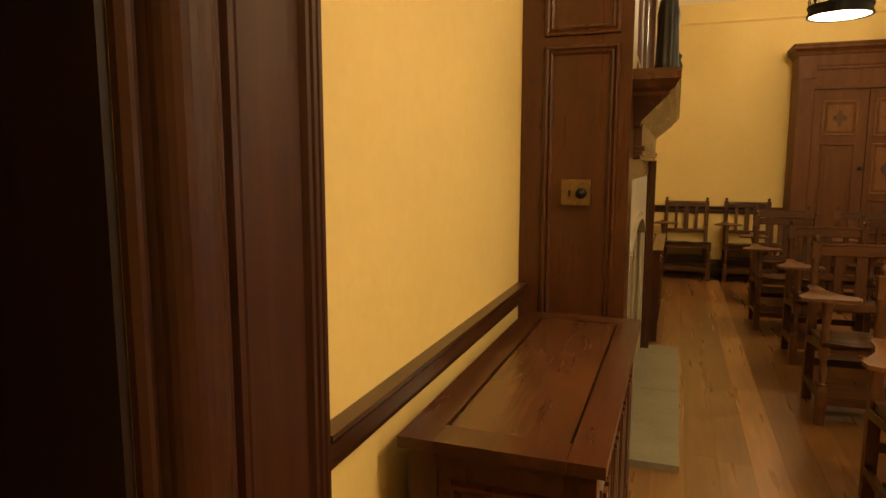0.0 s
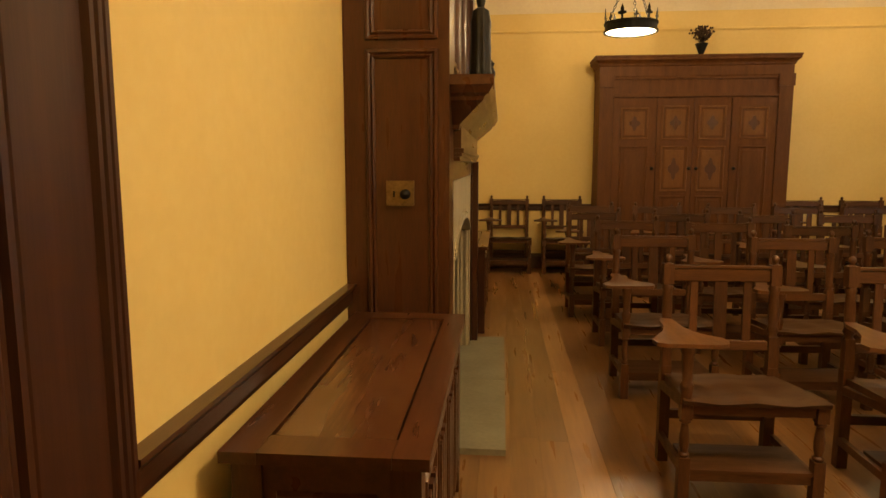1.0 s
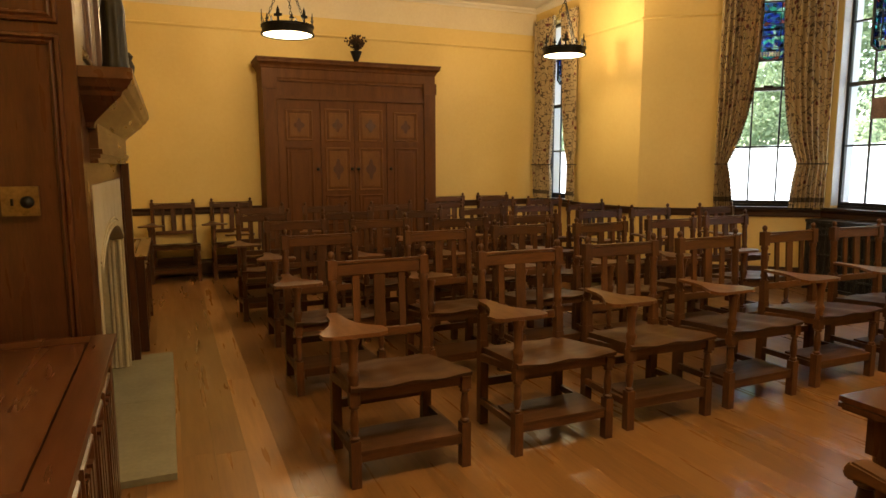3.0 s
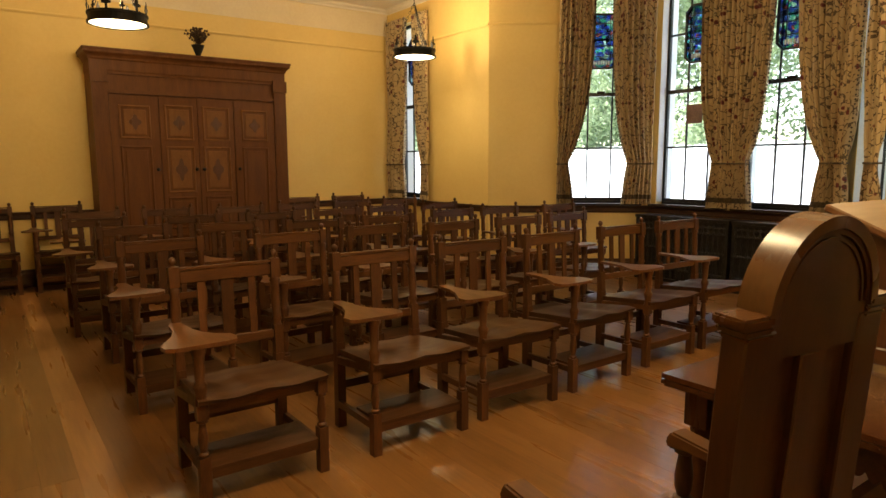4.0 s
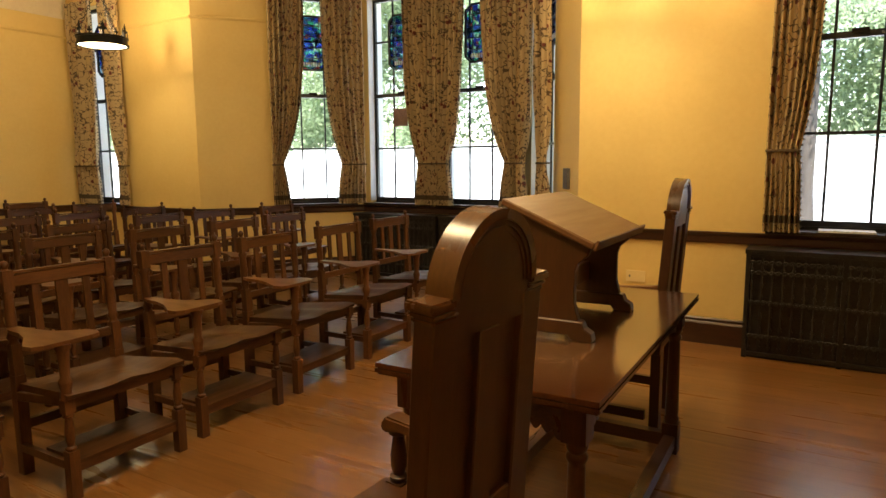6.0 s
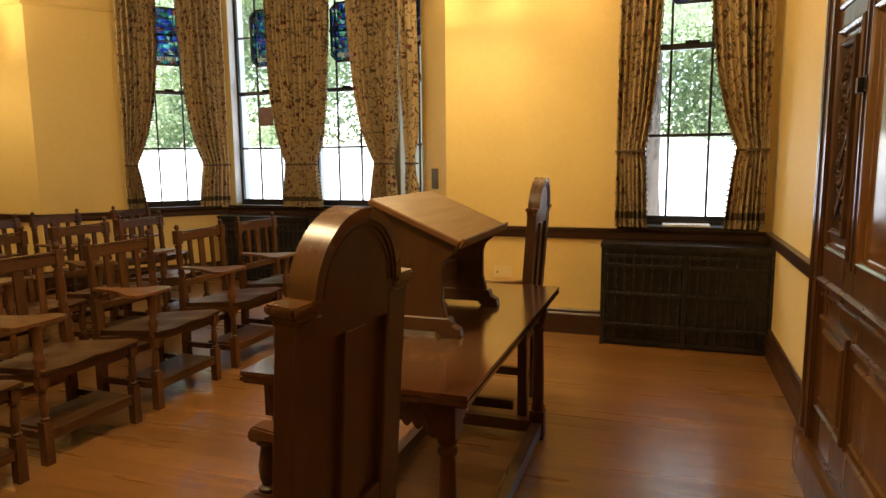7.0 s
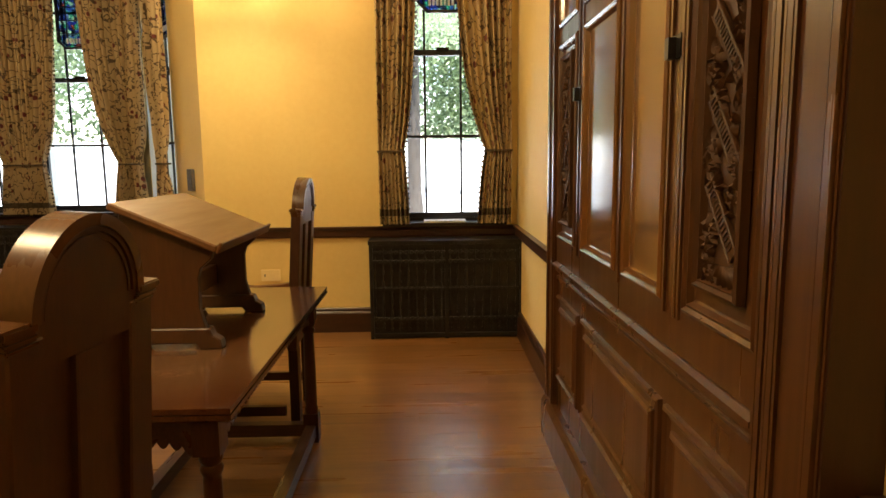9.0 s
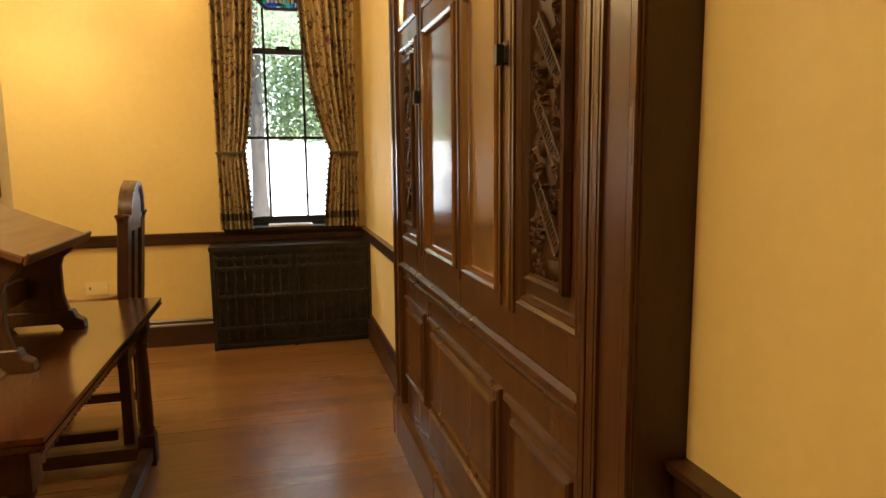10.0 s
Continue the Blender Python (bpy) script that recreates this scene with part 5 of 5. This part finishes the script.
# ---- east side: radiator cover and small things ----
rad = thing("radiator_cover", "dark ornamental metal radiator grille under the window", "radiator", at=pose(4.955, -0.16, 0))
boxed("top", (-0.025, 0.24, -0.60, 0.60, 0.742, 0.772), GRILLE, rad, bevel=0.006)
boxed("body", (0.012, 0.235, -0.58, 0.58, 0.0, 0.742), GRILLE, rad)
bm = bmesh.new()
for y0 in (-0.575, 0.005):
    for z0, z1 in ((0.06, 0.15), (0.16, 0.38), (0.40, 0.60), (0.61, 0.72)):
        for k in range(9):
            y = y0 + 0.03 + 0.065 * k
            lathe(bm, [(0.008, z0), (0.014, z0 + 0.2 * (z1 - z0)), (0.006, z0 + 0.35 * (z1 - z0)), (0.013, z0 + 0.6 * (z1 - z0)), (0.006, z0 + 0.8 * (z1 - z0)), (0.010, z1)], 6, 0.004, y)
tagged(part("baluster_screen", bm, GRILLE, rad), kind="stuff")
bm = bmesh.new()
for y0 in (-0.575, 0.005):
    for z in (0.16, 0.40, 0.61, 0.68):
        for k in range(14):
            curl(bm, basis((-0.016, y0 + 0.025 + 0.04 * k, z), (0, -1, 0), (0, 0, 1)), 0.017, 1.2, 0.006)
tagged(part("scroll_band", bm, GRILLE, rad), kind="stuff")
bm = bmesh.new()
for z in (0.03, 0.155, 0.39, 0.605, 0.728):
    box(bm, -0.012, 0.012, -0.59, 0.59, z - 0.012, z + 0.012)
for y in (-0.58, 0.0, 0.58):
    box(bm, -0.014, 0.012, y - 0.014, y + 0.014, 0, 0.742)
soften(bm, 0.003)
part("grille_frame", bm, GRILLE, rad)
tagged(boxed("paper_pad", (5.140, 5.305, -0.325, 0.01, SILL - 0.0255, SILL - 0.012), PAPER, bevel=0.003), "white paper pad on the dark window sill", "paper")
out = thing("wall_socket", "ivory wall socket plate low on the yellow wall", "socket")
boxed("plate", (EAST - 0.010, EAST - 0.001, 1.175, 1.325, 0.43, 0.52), IVORY, out, bevel=0.002)
boxed("switch", (EAST - 0.014, EAST - 0.0105, 1.29, 1.30, 0.465, 0.485), GREY, out, bevel=0)

copy_thing(rad, pose(6.46, 4.45, 0))
copy_thing(rad, pose(6.46, 3.22, 0))
mt = m_bs @ basis((1.60, -0.001, 1.24), (1, 0, 0), (0, 0, 1))
th = thing("thermostat", "small grey wall box on the canted bay wall", "thermostat")
bm = bmesh.new()
box(bm, -0.06, 0.06, -0.09, 0.09, 0.0, 0.03, mt)
soften(bm, 0.004)
part("case", bm, GREY, th)
NOTICE = material("faded_notice", (0.34, 0.22, 0.20), 0.7, scale=5)
bm = bmesh.new()
box(bm, 0.395, 0.60, 0.124, 0.127, 1.84, 2.06, m_be)
tagged(part("notice", bm, NOTICE), "faded pinkish notice card on the window pane", "notice")

# ---- chandeliers ----
GLOW = bpy.data.materials.new("lamp_diffuser")
GLOW.use_nodes = True
e = GLOW.node_tree.nodes["Principled BSDF"]
e.inputs["Base Color"].default_value = (0.9, 0.85, 0.7, 1)
e.inputs["Emission Color"].default_value = (1.0, 0.80, 0.45, 1)
e.inputs["Emission Strength"].default_value = 3.0


def chandelier(x, y, strength, r=0.245):
    th = thing("chandelier", "black iron crown chandelier with glowing diffuser hanging by chains", "chandelier", "ring chandeliers", pose(x, y, LAMP_Z))
    bm = bmesh.new()
    n = 36
    for (r0, r1, z0, z1) in ((r, r - 0.006, 0.0, 0.075), (r + 0.012, r - 0.004, -0.008, 0.010), (r + 0.010, r - 0.004, 0.066, 0.084)):
        rings = [[bm.verts.new((q * math.cos(2 * math.pi * i / n), q * math.sin(2 * math.pi * i / n), z)) for i in range(n)] for q, z in ((r0, z0), (r0, z1), (r1, z1), (r1, z0))]
        for k in range(4):
            for i in range(n):
                bm.faces.new((rings[k][i], rings[k][(i + 1) % n], rings[(k + 1) % 4][(i + 1) % n], rings[(k + 1) % 4][i]))
    part("ring", bm, IRON, th)
    for k in range(12):
        a = 2 * math.pi * k / 12
        bm = bmesh.new()
        big = 1.35 if k % 2 == 0 else 0.8
        pts = [(-0.008, 0), (0.008, 0), (0.008, 0.03), (0.03, 0.035), (0.03, 0.05), (0.012, 0.055), (0.012, 0.075), (0, 0.105), (-0.012, 0.075), (-0.012, 0.055), (-0.03, 0.05), (-0.03, 0.035), (-0.008, 0.03)]
        prism(bm, [(u * big, v * big) for u, v in pts], -0.003, 0.003, basis((r * math.cos(a), r * math.sin(a), 0.080), (-math.sin(a), math.cos(a), 0), (0, 0, 1)))
        part("finial", bm, IRON, th)
    bm = bmesh.new()
    lathe(bm, [(r - 0.012, 0.000), (r - 0.010, 0.006)], 32)
    d = part("diffuser", bm, GLOW, th, "glowing glass diffuser")
    d.visible_shadow = True
    apex = Vector((0, 0, 0.62))
    for k in range(3):
        a = 2 * math.pi * k / 3 + 0.5
        p = Vector((r * math.cos(a), r * math.sin(a), 0.08))
        bm = bmesh.new()
        ways = apex - p
        links = 17
        for i in range(links):
            c = p + ways * (i + 0.5) / links
            rot = ways.to_track_quat("Z", "Y").to_matrix().to_4x4() @ Matrix.Rotation(math.pi / 2 * (i % 2), 4, "Z")
            pts = [(0.011 * math.cos(2 * math.pi * j / 8), 0.020 * math.sin(2 * math.pi * j / 8)) for j in range(8)]
            for (u0, v0), (u1, v1) in zip(pts, pts[1:] + pts[:1]):
                dd = Vector((u1 - u0, 0, v1 - v0))
                box(bm, 0, dd.length, -0.003, 0.003, -0.003, 0.003, Matrix.Translation(c) @ rot @ basis((u0, 0, v0), dd, (0, 1, 0)))
        part("chain", bm, IRON, th)
    bm = bmesh.new()
    lathe(bm, [(0.006, 0.61), (0.006, TOP - LAMP_Z - 0.03), (0.05, TOP - LAMP_Z - 0.02), (0.055, TOP - LAMP_Z - 0.002)], 10)
    part("rod", bm, IRON, th)
    bulb = new("lamp", bpy.data.lights.new("lamp", "POINT"))
    bulb.data.energy, bulb.data.color, bulb.data.shadow_soft_size = LAMP_POWER * strength, LAMP_COLOUR, 0.06
    bulb.location = (x, y, LAMP_Z + 0.16)
    under = new("lamp_under", bpy.data.lights.new("lamp_under", "AREA"))
    under.data.shape, under.data.size = "DISK", 2 * r - 0.05
    under.data.energy, under.data.color = LAMP_POWER * strength * 0.20, LAMP_COLOUR
    under.location = (x, y, LAMP_Z - 0.006)


for x, y, strength in LAMPS:
    chandelier(x, y, strength)

# ---- outdoors ----
GRASS = material("lawn", (0.10, 0.15, 0.035), 0.9, colour2=(0.06, 0.10, 0.02), scale=0.6, fine=14, bump=0.6)
DRIVE = material("pale_gravel", (0.80, 0.81, 0.82), 0.95, colour2=(0.60, 0.64, 0.64), scale=0.35, fine=40, bump=0.6)
# leaf green paled and greyed: bright haze is put into the colour
LEAF = material("hazy_leaves", (0.42, 0.48, 0.28), 0.6, colour2=(0.33, 0.42, 0.27), scale=2, fine=20, bump=0.1)
ln_, ll_ = LEAF.node_tree.nodes, LEAF.node_tree.links
through_leaf = ln_.new("ShaderNodeBsdfTranslucent")
leaf_mix = ln_.new("ShaderNodeMixShader")
leaf_mix.inputs[0].default_value = 0.5
ll_.new(ln_["Principled BSDF"].inputs["Base Color"].links[0].from_socket, through_leaf.inputs[0])
ll_.new(ln_["Principled BSDF"].outputs[0], leaf_mix.inputs[1])
ll_.new(through_leaf.outputs[0], leaf_mix.inputs[2])
ll_.new(leaf_mix.outputs[0], ln_["Material Output"].inputs[0])
BARK = material("bark", (0.06, 0.05, 0.045), 0.9, colour2=(0.06, 0.045, 0.035), scale=6, stretch=(4, 4, 1), fine=20, bump=0.8)
bm = bmesh.new()
prism(bm, [(-400, -400), (400, -400), (400, 400), (-400, 400)], -0.9, -0.4)
structure(part("ground", bm, GRASS), "green lawn outside the windows", "ground")
bm = bmesh.new()
prism(bm, [(8.2, -0.398), (9.0, -0.38), (30.0, 2.35), (31.0, 2.4), (31.0, -0.398)], -60, 60, basis((0, 0, 0), (1, 0, 0), (0, 0, 1)))
structure(part("road", bm, DRIVE), "pale sunlit gravel drive rising from the house", "road")


def tree(x, y, h, crown):
    th = thing("tree", "leafy green tree in sunlight outside the windows", "tree", "garden trees", pose(x, y, -0.4 + max(0, x - 9) * 0.125))
    bm = bmesh.new()
    lathe(bm, [(0.20, 0), (0.15, 0.5), (0.13, h * 0.4), (0.10, h * 0.75), (0.03, h)], 9)
    for k in range(7):
        a, z = k * 2.4, h * (0.32 + 0.08 * k)
        d = Vector((math.cos(a), math.sin(a), 0.7)).normalized()
        lathe(bm, [(0.07, 0), (0.04, crown * 0.5), (0.015, crown * 0.9)], 6, m=Matrix.Translation((0, 0, z)) @ d.to_track_quat("Z", "Y").to_matrix().to_4x4())
    part("trunk", bm, BARK, th)
    verts, faces = [], []
    clumps = []
    for k in range(34):
        a, b, q = random.uniform(0, 6.28), random.uniform(-1, 1), random.uniform(0.4, 1.0)
        s = math.sqrt(1 - b * b)
        clumps.append(Vector((crown * q * s * math.cos(a), crown * q * s * math.sin(a), h * 0.66 + 0.42 * h * q * b)))
    for c in clumps:
        for k in range(330):
            p = c + Vector((random.gauss(0, 0.42), random.gauss(0, 0.42), random.gauss(0, 0.34)))
            u = Vector((random.gauss(0, 1), random.gauss(0, 1), random.gauss(0, 1))).normalized()
            v = u.orthogonal().normalized()
            s = random.uniform(0.03, 0.065)
            i = len(verts)
            verts += [p - u * s, p + v * s * 0.5, p + u * s, p - v * s * 0.5]
            faces.append((i, i + 1, i + 2, i + 3))
    me = bpy.data.meshes.new("crown")
    me.from_pydata([tuple(v) for v in verts], [], faces)
    me.materials.append(LEAF)
    new("crown", me).parent = th
    return th


def woods():
    """The far edge of a wood: one mass of leaves with an uneven top."""
    rng = np.random.default_rng(4)
    n = 260000
    y = rng.uniform(-20, 60, n)
    top = 9 + 3.5 * np.sin(y * 0.45) + 2.5 * np.sin(y * 1.1 + 1) + 1.5 * np.sin(y * 2.7)
    z = 2.0 + (top + 3) * rng.uniform(0, 1, n) ** 0.8
    x = 33 + 3.0 * np.sin(y * 0.8 + z * 0.6) + rng.normal(0, 1.8, n)
    p = np.stack([x, y, z], 1)
    u = rng.normal(size=(n, 3))
    u /= np.linalg.norm(u, axis=1)[:, None]
    v = np.cross(u, rng.normal(size=(n, 3)))
    v /= np.linalg.norm(v, axis=1)[:, None]
    s = rng.uniform(0.09, 0.20, n)[:, None]
    verts = np.stack([p - u * s, p + v * s * 0.55, p + u * s, p - v * s * 0.55], 1).reshape(-1, 3)
    me = bpy.data.meshes.new("woods")
    me.from_pydata(verts.tolist(), [], [(4 * i, 4 * i + 1, 4 * i + 2, 4 * i + 3) for i in range(n)])
    me.materials.append(LEAF)
    tagged(new("woods", me), "sunlit green wood beyond the drive", "trees", kind="stuff")


woods()
t1 = tree(14.0, 0.25, 9.0, 3.6)
for x, y, s in ((24, 10, 1.1), (27, -3, 1.2), (22, -9, 1.0)):
    o = copy_thing(t1, pose(x, y, -0.4 + max(0, x - 9) * 0.125, 0, 0, random.uniform(0, 360)))
    o.scale = (s, s, s)

# ---- floor planks ----
WIDTH = 0.145
shared = {}
col = 0
x = WEST
while x < 7.2:
    y = SOUTH - random.uniform(0, 2.0)
    while y < NORTH:
        ln = random.choice((2.0, 2.6, 3.2))
        y0, y1 = max(y, SOUTH), min(y + ln, NORTH)
        if x > EAST - 0.1:
            y0, y1 = max(y0, 1.5), min(y1, 6.5)
        if y1 - y0 > 0.05:
            pale = 0.25 < x < 0.40 and y1 > 2.5 and y0 < 7
            key = (round(y1 - y0, 3), pale)
            if key not in shared:
                bm = bmesh.new()
                box(bm, 0.0003, WIDTH - 0.0003, 0.0003, y1 - y0 - 0.0003, -0.011, 0.0)
                me = bpy.data.meshes.new("plank")
                bmesh.ops.recalc_face_normals(bm, faces=bm.faces)
                bm.to_mesh(me)
                bm.free()
                me.materials.append(FLOOR_PALE if pale else FLOOR)
                shared[key] = me
            p = new("plank", shared[key])
            p.parent = floor
            p.location = (x, y0, 0)
        y += ln
    x += WIDTH
